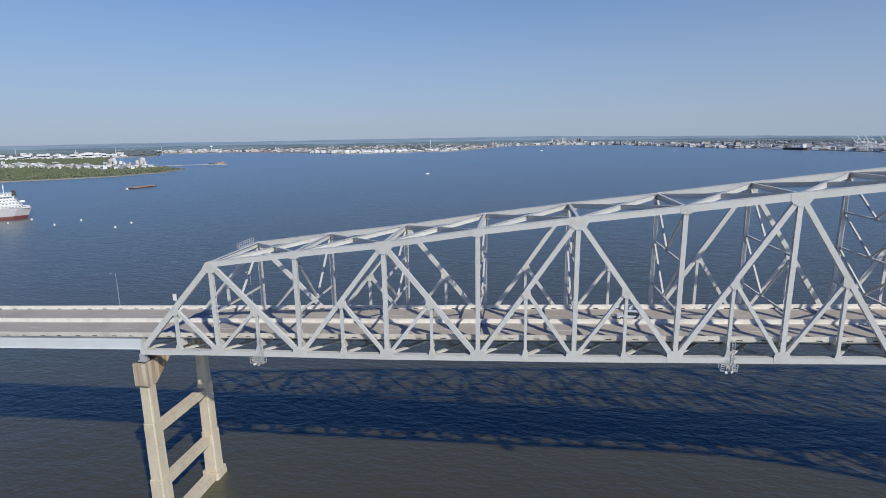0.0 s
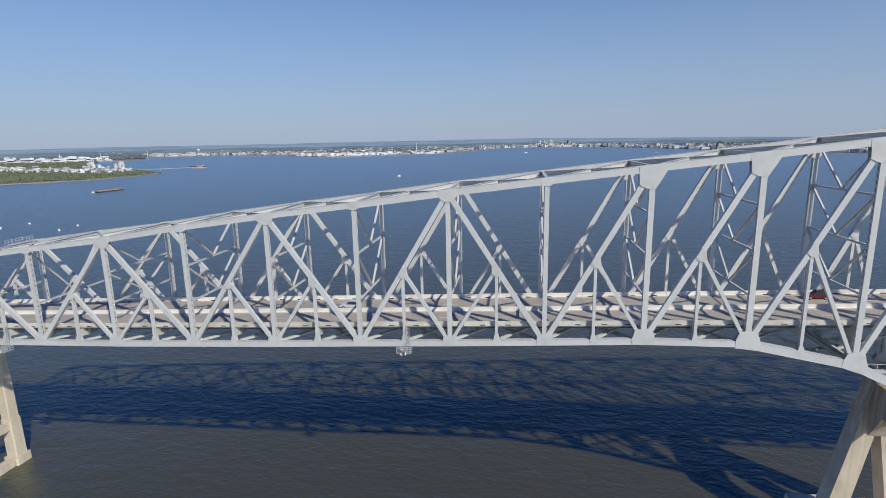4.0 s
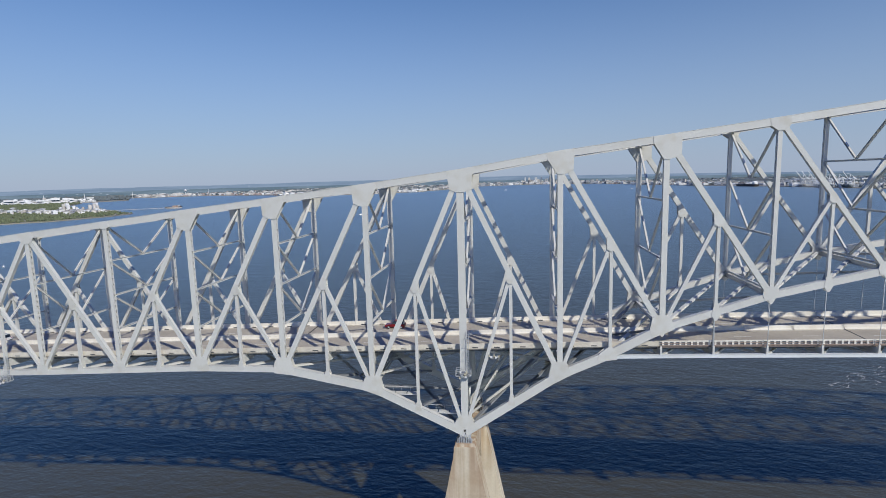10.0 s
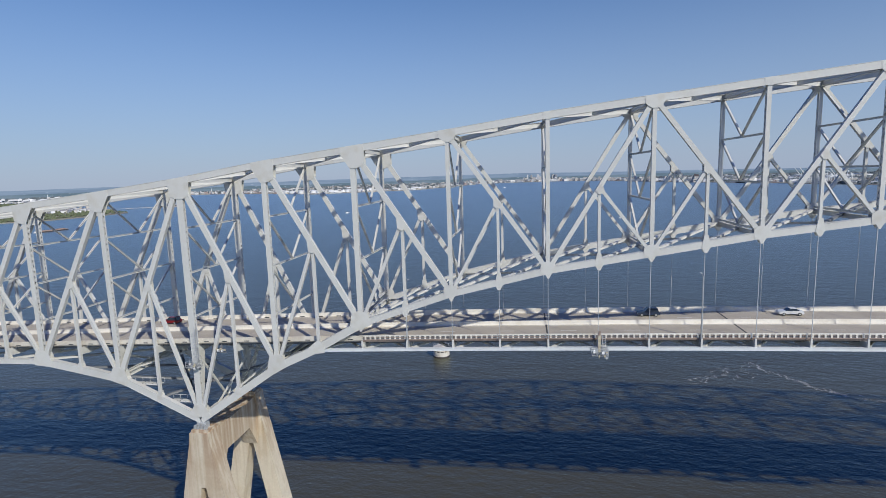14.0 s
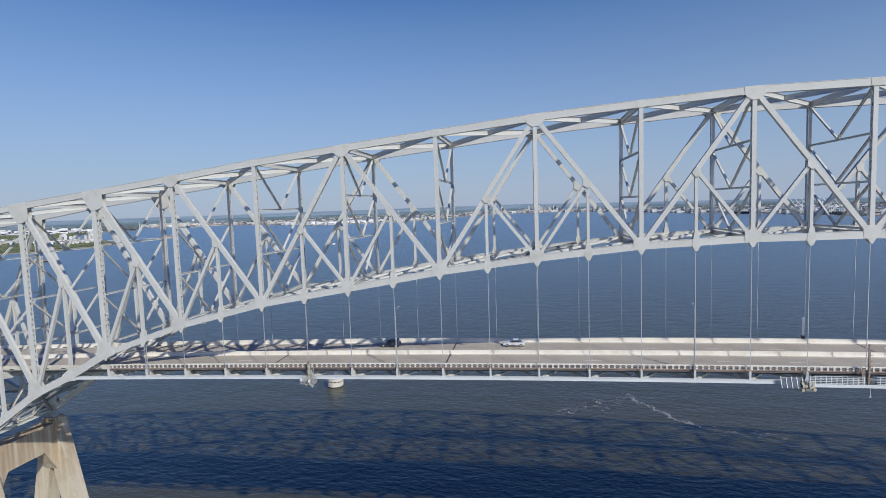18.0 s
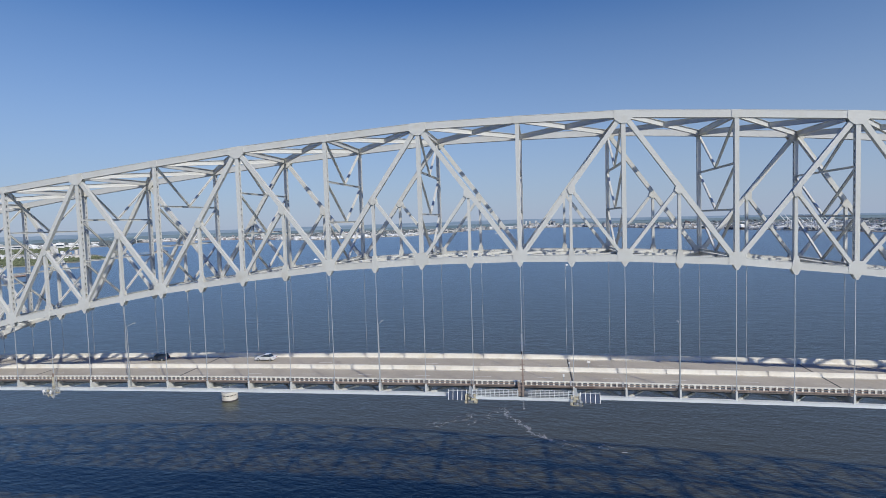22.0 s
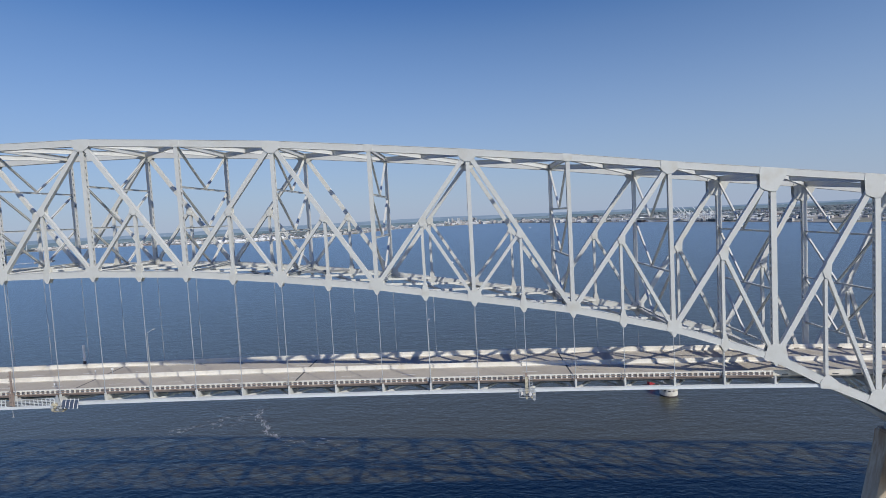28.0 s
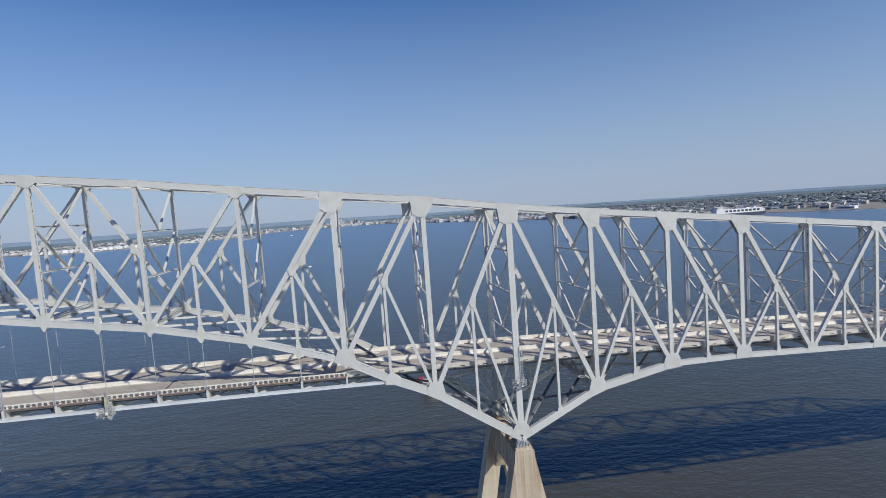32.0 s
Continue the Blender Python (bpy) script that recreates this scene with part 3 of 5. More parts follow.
def end_pier(x, s, height):
    root = thing("end_pier", (x, YM, -3), "beige concrete two-column pier with cross struts, standing in the water", "bridge pier", "bridge piers")
    for y, i in ((0.3, 1), (WIDE - 0.3, -1)):
        taper("column", root, PALECONCRETE, x, y, 27.5, height, 2.5, 2.6, 2.3, 2.4)
        taper("column", root, PALECONCRETE, x, y, 13.5, 27.5, 2.9, 3.0, 2.75, 2.9)
        taper("column", root, PALECONCRETE, x, y, -3, 13.5, 3.5, 3.5, 3.2, 3.4)
        o = [(y - i * 1.9, height), (y - i * 1.9, height - 5.0), (y - i * 1.4, height - 5.6), (y + i * 1.2, height - 5.6), (y + i * 6.5, height - 1.6), (y + i * 6.5, height)]
        part("pier_cap", prism("pier_cap", [(a, b) for a, b in o], x - 1.4, x + 1.4, "x"), CONCRETE, root, None, "rust-stained concrete cap")
        part("bearing", mesh_of("bearing", [(-0.9, 0.9, -0.7, 0.7, 0, 0.35), (-0.6, 0.6, -0.5, 0.5, 0.35, LOW[0] - 0.55 - height)]), GALV, root, Matrix.Translation((x, y, height)))
        taper("footing", root, PALECONCRETE, x, y, -3.5, 2.2, 5.0, 5.0, 4.6, 4.6, 0.4)
    for z0 in (26.3, 12.6):
        part("cross_strut", mesh_of("cross_strut", [(x - 1.0, x + 1.0, 1.8, WIDE - 1.8, z0 - 2.0, z0)]), PALECONCRETE, root)
    part("cross_strut", mesh_of("cross_strut", [(x - 1.5, x + 1.5, 2.8, WIDE - 2.8, -2, 1.6)]), PALECONCRETE, root)
    return root


def main_pier(x):
    top = LOW[12] - 2.4
    root = thing("main_pier", (x, YM, -3), "stained beige concrete pier with splayed A-shaped legs", "bridge pier", "bridge piers")
    spread = 0.2
    for y in (0.2, WIDE - 0.2):
        t, a = 2.1, top - 12.5
        wide = t + (top + 3) * spread
        o = [(x - t, top), (x - t - 0.25, top - 2.2), (x - wide, -3), (x - wide + 4.6, -3), (x - 0.55, a), (x + 0.55, a), (x + wide - 4.6, -3), (x + wide, -3), (x + t + 0.25, top - 2.2), (x + t, top)]
        part("pier_leg", prism("pier_leg", o, y - 2.0, y + 2.0), CONCRETE, root)
        part("pedestal", mesh_of("pedestal", [(x - 1.9, x + 1.9, y - 1.6, y + 1.6, top, top + 0.5)]), CONCRETE, root)
        shoe = part("bearing", mesh_of("bearing", [(x - 1.1, x + 1.1, y - 0.6, y + 0.6, top + 0.5, LOW[12] - 0.4)]), GALV, root)
        for i in range(9):
            part("rib", mesh_of("rib", [(x - 1.5 + i * 0.34, x - 1.32 + i * 0.34, y - 1.2, y - 0.6, top + 0.5, top + 1.75 - 0.12 * abs(i - 4))]), GALV, shoe)
    o = [(2.2, top - 0.6), (WIDE - 2.2, top - 0.6), (WIDE - 2.2, top - 13), (WIDE - 5.5, top - 7.2), (5.5, top - 7.2), (2.2, top - 13)]
    part("portal_beam", prism("portal_beam", o, x - 1.9, x + 1.9, "x"), CONCRETE, root)
    part("footing", mesh_of("footing", [(x - 13, x + 13, -6, WIDE + 6, -3.5, 2.0)]), CONCRETE, root)
    return root


end_pier(-402.95, -1, LOW[0] - 2.4)
end_pier(402.95, 1, LOW[0] - 2.4)
for s in (-1, 1):
    main_pier(s * 182.88)
    p = thing("approach_pier", (s * 493, YM, -3), "beige concrete two-column approach pier in the water", "bridge pier", "bridge piers")
    h = deck_z(493) - 3.6
    for y in (3.0, WIDE - 3.0):
        taper("column", p, PALECONCRETE, s * 493, y, -3, h - 2, 3.4, 3.2, 2.6, 2.4)
    part("pier_cap", mesh_of("pier_cap", [(s * 493 - 1.5, s * 493 + 1.5, 0.6, WIDE - 0.6, h - 2.2, h)]), PALECONCRETE, p)


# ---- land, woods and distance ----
# haze is put into this base colour: the green is greyed and lightened
FOREST = material("hazed_far_woods", (0.150, 0.172, 0.168), 0.95, spots=(0.115, 0.136, 0.136), spot_scale=0.02, spot_amount=0.9, grain=0.35, grain_scale=0.08)
# leaf green lightened to stand for haze over the spit
LEAF = material("leaf_clumps", (0.145, 0.165, 0.085), 0.9, spots=(0.095, 0.120, 0.066), spot_scale=0.03, spot_amount=1.0, grain=0.3, grain_scale=0.25)
EARTH = material("shore_ground", (0.29, 0.27, 0.22), 0.95, spots=(0.13, 0.145, 0.09), spot_scale=0.007, spot_amount=1.0, grain=0.2, grain_scale=0.05)
WHITE = material("white_cladding", (0.76, 0.76, 0.75), 0.7, spots=(0.60, 0.57, 0.50), spot_scale=0.05, spot_amount=0.7, grain=0.08, island=0.12)
# haze is put into the next two wall colours: both are paled
BRICKY = material("brick_walls", (0.36, 0.28, 0.25), 0.85, spots=(0.26, 0.19, 0.16), spot_scale=0.05, grain=0.1, island=0.2)
TAN = material("tan_walls", (0.56, 0.53, 0.48), 0.8, spots=(0.40, 0.35, 0.28), spot_scale=0.05, grain=0.1, island=0.15)
GREYWALL = material("grey_walls", (0.36, 0.38, 0.40), 0.75, spots=(0.28, 0.29, 0.31), spot_scale=0.05, grain=0.1, island=0.2)
ROOF = material("flat_roofing", (0.40, 0.39, 0.38), 0.9, spots=(0.28, 0.27, 0.26), spot_scale=0.05, grain=0.1, island=0.3)
GLASS = material("dark_glazing", (0.04, 0.055, 0.075), 0.12, grain=0.05)
# window glass greyed: haze put into its colour, for the small far houses
HAZEGLASS = material("hazed_windows", (0.24, 0.25, 0.27), 0.4, grain=0.08)
COAL = material("dark_ore_heap", (0.07, 0.065, 0.07), 0.95, spots=(0.12, 0.08, 0.07), spot_scale=0.03, grain=0.2)
CRANEWHITE = material("crane_paint", (0.70, 0.71, 0.70), 0.5, grain=0.05)

me = mesh_of("water", verts=[(-4700, -1200, 0), (4700, -1200, 0), (4700, 4800, 0), (-4700, 4800, 0)], faces=[(0, 1, 2, 3)])
me.materials.append(WATER)
tagged(new("water", me), "dark blue rippled river water", "water", kind="structure")

SHORE = [(-4600, 1300), (-2700, 2250), (-2450, 2480), (-2350, 2700), (-2760, 3234), (-2602, 3199), (-2281, 3356), (-1700, 3100), (-1273, 2751), (-1002, 2900),
         (-736, 3080), (-600, 3560), (-440, 4350), (-170, 4500), (133, 4540), (440, 4320), (675, 3600), (830, 3075), (983, 2780), (1068, 2466),
         (1105, 2300), (1170, 2090), (1250, 1590), (1420, 1560), (1500, 1380), (1620, 1200), (2600, 700), (4600, 300)]
POLAR = [(math.atan2(x, y), math.hypot(x, y)) for x, y in SHORE]


def shore_r(az):
    for (a, r), (b, s) in zip(POLAR, POLAR[1:]):
        if a <= az <= b:
            return r + (s - r) * (az - a) / (b - a)
    return 4600.0


def land_z(d, x, y):
    n = noise.noise(Vector((x * 0.0012, y * 0.0012, 0.3)))
    return 1.5 + min(d, 60) * 0.03 + max(0, d - 150) * 0.006 * (1.0 + 0.6 * n)


def ground_z(x, y):
    return land_z(max(0, math.hypot(x, y) - shore_r(math.atan2(x, y))), x, y)


def shore_sheet():
    v, f, mats, rows = [], [], [], []
    rings = [-3, 0, 10, 30, 70, 130, 220, 340, 500, 700, 950, 1250, 1600, 2100, 2700, 3400]
    a0, a1 = POLAR[0][0], POLAR[-1][0]
    for i in range(421):
        az = a0 + (a1 - a0) * i / 420
        r = shore_r(az) + 14 * noise.noise(Vector((az * 60, 0, 5)))
        row = []
        for d in rings:
            q = min(r + d, max(r + 40, 4720))
            x, y = q * math.sin(az), q * math.cos(az)
            row.append(len(v))
            v.append((x, y, -1.5 if d < 0 else land_z(q - r, x, y)))
        rows.append(row)
    for a, b in zip(rows, rows[1:]):
        for i in range(len(rings) - 1):
            f.append((a[i], b[i], b[i + 1], a[i + 1]))
            x, y, z = v[a[i]]
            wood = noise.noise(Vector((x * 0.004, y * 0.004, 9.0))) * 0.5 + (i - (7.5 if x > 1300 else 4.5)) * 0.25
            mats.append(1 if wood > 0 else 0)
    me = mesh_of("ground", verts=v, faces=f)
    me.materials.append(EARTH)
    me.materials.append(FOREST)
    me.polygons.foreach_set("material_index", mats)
    return tagged(new("ground", me), "low far shore with yards, streets and woods", "land", kind="structure")


shore_sheet()

SPIT = [(-2700, 300), (-1800, 700), (-1509, 965), (-1423, 1047), (-1345, 1135), (-1318, 1290), (-1335, 1405), (-1480, 1520), (-1600, 1640), (-1850, 1770),
        (-2150, 2060), (-2400, 2420), (-2700, 2300), (-3300, 1900), (-3600, 900)]


def inside(x, y, poly):
    hit = False
    for (xa, ya), (xb, yb) in zip(poly, poly[1:] + poly[:1]):
        if (ya > y) != (yb > y) and x < (xb - xa) * (y - ya) / (yb - ya) + xa:
            hit = not hit
    return hit


def edge_distance(x, y, poly):
    best = 1e9
    for (xa, ya), (xb, yb) in zip(poly, poly[1:] + poly[:1]):
        t = max(0, min(1, ((x - xa) * (xb - xa) + (y - ya) * (yb - ya)) / ((xb - xa) ** 2 + (yb - ya) ** 2)))
        best = min(best, math.hypot(x - xa - t * (xb - xa), y - ya - t * (yb - ya)))
    return best


def spit_sheet():
    out = []
    for (xa, ya), (xb, yb) in zip(SPIT, SPIT[1:] + SPIT[:1]):
        n = max(1, int(math.hypot(xb - xa, yb - ya) / 30))
        for i in range(n):
            x, y = xa + (xb - xa) * i / n, ya + (yb - ya) * i / n
            j = noise.noise(Vector((x * 0.02, y * 0.02, 1)))
            out.append((x + 8 * j, y + 8 * j))
    me = prism("spit", out, -1.5, 2.2, "z")
    me.materials.append(EARTH)
    tagged(new("ground_spit", me), "low wooded spit of land with a shingle edge", "land", kind="structure")


spit_sheet()


def clump_mesh(name, spots, mat, label, category):
    """Many small uneven leaf masses as one object."""
    rnd = random.Random(4)
    v, f = [], []
    for x, y, z, r, h in spots:
        k = len(v)
        n = 6
        turn = rnd.random() * 6
        for ring, (rr, zz) in enumerate(((0.55, 0.0), (1.0, 0.42), (0.72, 0.8))):
            for i in range(n):
                a = turn + i * 2 * math.pi / n + ring * 0.5
                q = r * rr * rnd.uniform(0.7, 1.25)
                v.append((x + q * math.cos(a), y + q * math.sin(a), z + h * zz * rnd.uniform(0.85, 1.15)))
        v.append((x + r * rnd.uniform(-0.3, 0.3), y + r * rnd.uniform(-0.3, 0.3), z + h * rnd.uniform(0.95, 1.15)))
        for ring in range(2):
            for i in range(n):
                a, b = k + ring * n + i, k + ring * n + (i + 1) % n
                f.append((a, b, b + n, a + n))
        for i in range(n):
            f.append((k + 2 * n + i, k + 2 * n + (i + 1) % n, k + 3 * n))
    me = mesh_of(name, verts=v, faces=f)
    me.materials.append(mat)
    return tagged(new(name, me), label, category, kind="stuff")


rnd = random.Random(11)
spots = []
while len(spots) < 6500:
    x, y = rnd.uniform(-2500, -1310), rnd.uniform(550, 1650)
    if not inside(x, y, SPIT):
        continue
    e = edge_distance(x, y, SPIT)
    yard = (x + 1800) * 0.27 + (y - 1475) > -75 - 40 * noise.noise(Vector((x * 0.01, y * 0.01, 3))) and x < -1470
    if e < 3 or (yard and rnd.random() < 0.86):
        continue
    r = rnd.uniform(2.4, 6.0)
    spots.append((x, y, 1.5, r, rnd.uniform(3, 9.5) * (0.5 if e < 22 else 1.0)))
while len(spots) < 7700:
    x, y = rnd.uniform(-2750, -1800), rnd.uniform(1640, 2380)
    if inside(x, y, SPIT) and edge_distance(x, y, SPIT) > 8 and y > 1660 - 0.3 * (x + 2000) and noise.noise(Vector((x * 0.008, y * 0.008, 6))) > -0.25:
        spots.append((x, y, 1.5, rnd.uniform(3, 7), rnd.uniform(4, 11)))
clump_mesh("spit_woods", spots, LEAF, "green broadleaf woods and scrub on the spit", "trees")
spots = []
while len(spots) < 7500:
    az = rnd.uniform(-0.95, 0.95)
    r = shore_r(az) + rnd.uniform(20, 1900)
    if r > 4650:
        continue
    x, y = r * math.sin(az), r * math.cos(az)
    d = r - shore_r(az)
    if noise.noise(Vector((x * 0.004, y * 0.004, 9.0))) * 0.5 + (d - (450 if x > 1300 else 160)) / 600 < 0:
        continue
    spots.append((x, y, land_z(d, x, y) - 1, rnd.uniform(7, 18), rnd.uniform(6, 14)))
clump_mesh("shore_woods", spots, FOREST, "grey-green woods along the far shore with haze in their colour", "trees")

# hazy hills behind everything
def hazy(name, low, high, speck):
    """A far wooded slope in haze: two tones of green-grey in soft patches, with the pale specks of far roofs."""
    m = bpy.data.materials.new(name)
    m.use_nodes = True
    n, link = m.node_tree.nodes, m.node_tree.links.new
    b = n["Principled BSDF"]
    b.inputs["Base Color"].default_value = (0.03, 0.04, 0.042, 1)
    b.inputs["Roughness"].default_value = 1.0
    # haze is put in as a glow of the slope's own tones
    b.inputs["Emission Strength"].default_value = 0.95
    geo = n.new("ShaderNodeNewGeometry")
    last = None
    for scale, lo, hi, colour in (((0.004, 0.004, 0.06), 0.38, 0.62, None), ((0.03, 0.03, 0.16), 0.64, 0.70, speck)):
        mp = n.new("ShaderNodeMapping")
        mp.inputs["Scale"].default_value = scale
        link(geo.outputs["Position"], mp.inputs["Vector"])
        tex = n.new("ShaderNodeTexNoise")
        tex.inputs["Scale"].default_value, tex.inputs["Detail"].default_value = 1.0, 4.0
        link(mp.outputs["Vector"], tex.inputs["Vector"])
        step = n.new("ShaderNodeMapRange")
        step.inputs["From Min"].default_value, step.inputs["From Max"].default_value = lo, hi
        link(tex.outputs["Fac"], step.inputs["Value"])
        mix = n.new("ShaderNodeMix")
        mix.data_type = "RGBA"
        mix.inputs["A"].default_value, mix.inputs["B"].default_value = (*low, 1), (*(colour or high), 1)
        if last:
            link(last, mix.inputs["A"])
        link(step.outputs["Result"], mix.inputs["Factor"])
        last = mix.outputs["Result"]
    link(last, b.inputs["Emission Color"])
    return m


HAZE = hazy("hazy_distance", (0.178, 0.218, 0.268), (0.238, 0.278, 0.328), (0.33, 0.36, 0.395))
v, f = [], []
for i in range(241):
    az = radians(-80 + 160 * i / 240)
    h = 58 + 9 * noise.noise(Vector((az * 3.2, 0, 7))) + 3.0 * noise.noise(Vector((az * 22, 0, 8))) + 1.2 * noise.noise(Vector((az * 90, 0, 8)))
    h += float(np.interp(math.degrees(az), (-60, -30, 0, 15, 25, 40, 60), (6, 12, 18, 4, -8, -14, -18)))
    v += [(4740 * math.sin(az), 4740 * math.cos(az), -2), (4740 * math.sin(az), 4740 * math.cos(az), h)]
    if i:
        k = 2 * i
        f.append((k - 2, k, k + 1, k - 1))
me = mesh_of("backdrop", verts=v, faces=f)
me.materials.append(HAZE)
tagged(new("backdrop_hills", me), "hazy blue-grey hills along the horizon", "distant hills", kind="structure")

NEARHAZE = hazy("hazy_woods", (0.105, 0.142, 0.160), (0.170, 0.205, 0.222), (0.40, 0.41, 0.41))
v, f = [], []
for i in range(901):
    az = radians(-80 + 160 * i / 900)
    h = 40 + 8 * noise.noise(Vector((az * 4.0, 3, 7))) + 3.0 * noise.noise(Vector((az * 40, 0, 2))) + 2.2 * noise.noise(Vector((az * 260, 0, 8)))
    h *= 1 - 0.2 * max(0, min(1, (math.degrees(az) - 15) / 25))
    v += [(4715 * math.sin(az), 4715 * math.cos(az), -2), (4715 * math.sin(az), 4715 * math.cos(az), h)]
    if i:
        k = 2 * i
        f.append((k - 2, k, k + 1, k - 1))
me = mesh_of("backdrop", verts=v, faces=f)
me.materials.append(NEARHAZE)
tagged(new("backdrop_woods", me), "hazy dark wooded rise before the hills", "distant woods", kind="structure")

# ---- buildings of the shores ----


def building(name, x, y, w, d, h, turn, wall, roof, label, category, group, windows=False):
    z = ground_z(x, y) if not inside(x, y, SPIT) else 2.2
    if windows:
        root = thing(name, pose(x, y, z - 0.5, 0, 0, turn), label, category, group)
        part("wall_block", mesh_of("wall_block", [(-w / 2, w / 2, -d / 2, d / 2, 0, h)]), wall, root, root.matrix_basis)
        part("roof", mesh_of("roof", [(-w / 2 - 0.4, w / 2 + 0.4, -d / 2 - 0.4, d / 2 + 0.4, h, h + 0.9), (-w / 5, w / 6, -d / 5, d / 5, h + 0.9, h + 2.8)]), roof, root, root.matrix_basis)
        n = max(2, int(h / 9))
        for i in range(n):
            zz = h * (i + 0.45) / n
            part("window_band", mesh_of("window_band", [(-w / 2 + 1, w / 2 - 1, -d / 2 - 0.15, -d / 2 + 0.1, zz, zz + h / n * 0.22)]), GLASS, root, root.matrix_basis)
        return root
    # walls, eaves, a roof house and a dark door strip
    me = mesh_of(name, [(-w / 2, w / 2, -d / 2, d / 2, 0, h), (-w / 2 - 0.4, w / 2 + 0.4, -d / 2 - 0.4, d / 2 + 0.4, h, h + 0.8), (-w / 5, w / 7, -d / 5, d / 5, h + 0.8, h + 2.4),
                        (-w / 2 + 1, w / 2 - 1, -d / 2 - 0.12, -d / 2 + 0.1, h * 0.35, h * 0.62)])
    for mat in (wall, roof, GLASS):
        me.materials.append(mat)
    me.polygons.foreach_set("material_index", [0] * 6 + [1] * 12 + [2] * 6)
    ob = new(name, me)
    ob.matrix_basis = pose(x, y, z - 0.5, 0, 0, turn)
    return tagged(ob, label, category, group)


def tank(x, y, r, h, mat, label, group, name="storage_tank"):
    z = ground_z(x, y) if not inside(x, y, SPIT) else 2.2
    root = thing(name, (x, y, z - 0.3), label, "tank", group)
    n = 16
    c = [(r * math.cos(2 * math.pi * i / n), r * math.sin(2 * math.pi * i / n)) for i in range(n)]
    part("shell", prism("shell", c, 0, h, "z"), mat, root, root.matrix_basis)
    v = [(a * 1.01, b * 1.01, h) for a, b in c] + [(0, 0, h + r * 0.18)]
    part("dome", mesh_of("dome", verts=v, faces=[(i, (i + 1) % n, n) for i in range(n)] + [tuple(range(n - 1, -1, -1))]), mat, root, root.matrix_basis)
    return root


def chimney(x, y, h, r=1.6, mat=None):
    z = ground_z(x, y) if not inside(x, y, SPIT) else 2.2
    root = thing("chimney", (x, y, z - 0.5), "tall pale concrete chimney stack above the works", "chimney", "chimneys")
    n = 12
    v = [(r * q * math.cos(2 * math.pi * i / n), r * q * math.sin(2 * math.pi * i / n), zz) for q, zz in ((1, 0), (0.65, h)) for i in range(n)]
    part("stack", mesh_of("stack", verts=v, faces=[(i, (i + 1) % n, (i + 1) % n + n, i + n) for i in range(n)] + [tuple(range(n, 2 * n))]), mat or WHITE, root, root.matrix_basis)
    return root


rnd = random.Random(5)
WORKS = "white clad industrial shed with a flat roof"
# works on the spit
for i in range(90):
    t = rnd.random()
    x = -2120 + 640 * t + rnd.uniform(-15, 15)
    y = 1590 - 0.2 * (x + 2000) - 70 + rnd.uniform(-10, 110)
    if x > -1480 or not inside(x, y, SPIT):
        continue
    building("works_shed", x, y, rnd.uniform(10, 42), rnd.uniform(8, 18), rnd.uniform(4, 11), rnd.uniform(-20, -5) - 20, WHITE if rnd.random() < 0.6 else TAN, WHITE if rnd.random() < 0.4 else ROOF,
             WORKS, "industrial building", "works on the spit")
for x, y, r, h in ((-1700, 1545, 6, 27), (-1688, 1552, 6, 30), (-1672, 1558, 6, 26), (-1655, 1550, 5, 22), (-1640, 1560, 5, 20), (-1990, 1560, 7, 22), (-1600, 1545, 7, 30), (-1588, 1550, 6, 33),
                   (-1575, 1550, 5, 26), (-1715, 1560, 5, 34)):
    tank(x, y, r * 0.85, h * 0.8, (WHITE, TAN)[int(r + h) % 2], "tall pale silo beside the works", "silos on the spit", "silo")
for x, y, w, d, h in ((-1592, 1560, 14, 10, 30), (-1706, 1565, 12, 10, 30), (-1560, 1530, 50, 14, 7), (-1780, 1540, 80, 24, 8), (-1920, 1560, 100, 26, 8)):
    building("works_block", x, y, w, d, h, -15, WHITE, TAN, "tall white process block of the works", "industrial building", "works on the spit")
for i in range(52):
    x = rnd.uniform(-2450, -1750)
    y = 1560 - 0.22 * (x + 2000) + rnd.uniform(-60, 170)
    if inside(x, y, SPIT) and edge_distance(x, y, SPIT) > 15:
        building("works_shed", x, y, rnd.uniform(8, 30), rnd.uniform(7, 16), rnd.uniform(4, 13), rnd.uniform(-45, 0), (WHITE, WHITE, TAN)[i % 3], (WHITE, ROOF)[i % 2], WORKS, "industrial building", "works on the spit")
# works behind, on the mainland
for i in range(165):
    az = math.atan2(-3030, 2341) + (math.atan2(-2420, 2520) - math.atan2(-3030, 2341)) * rnd.random()
    r = shore_r(az) + rnd.uniform(25, 330)
    building("works_shed", r * math.sin(az), r * math.cos(az), rnd.uniform(10, 42), rnd.uniform(8, 20), rnd.uniform(12, 30) if rnd.random() < 0.2 else rnd.uniform(4, 11), rnd.uniform(30, 55), WHITE if rnd.random() < 0.8 else TAN,
             WHITE if rnd.random() < 0.6 else ROOF, WORKS, "industrial building", "mainland works")
for x, y, h in ((-2560, 2620, 46), (-3050, 2480, 52), (-2700, 2500, 42), (-2480, 2900, 50), (-890, 3250, 62), (-2330, 3480, 40)):
    chimney(x, y, h)


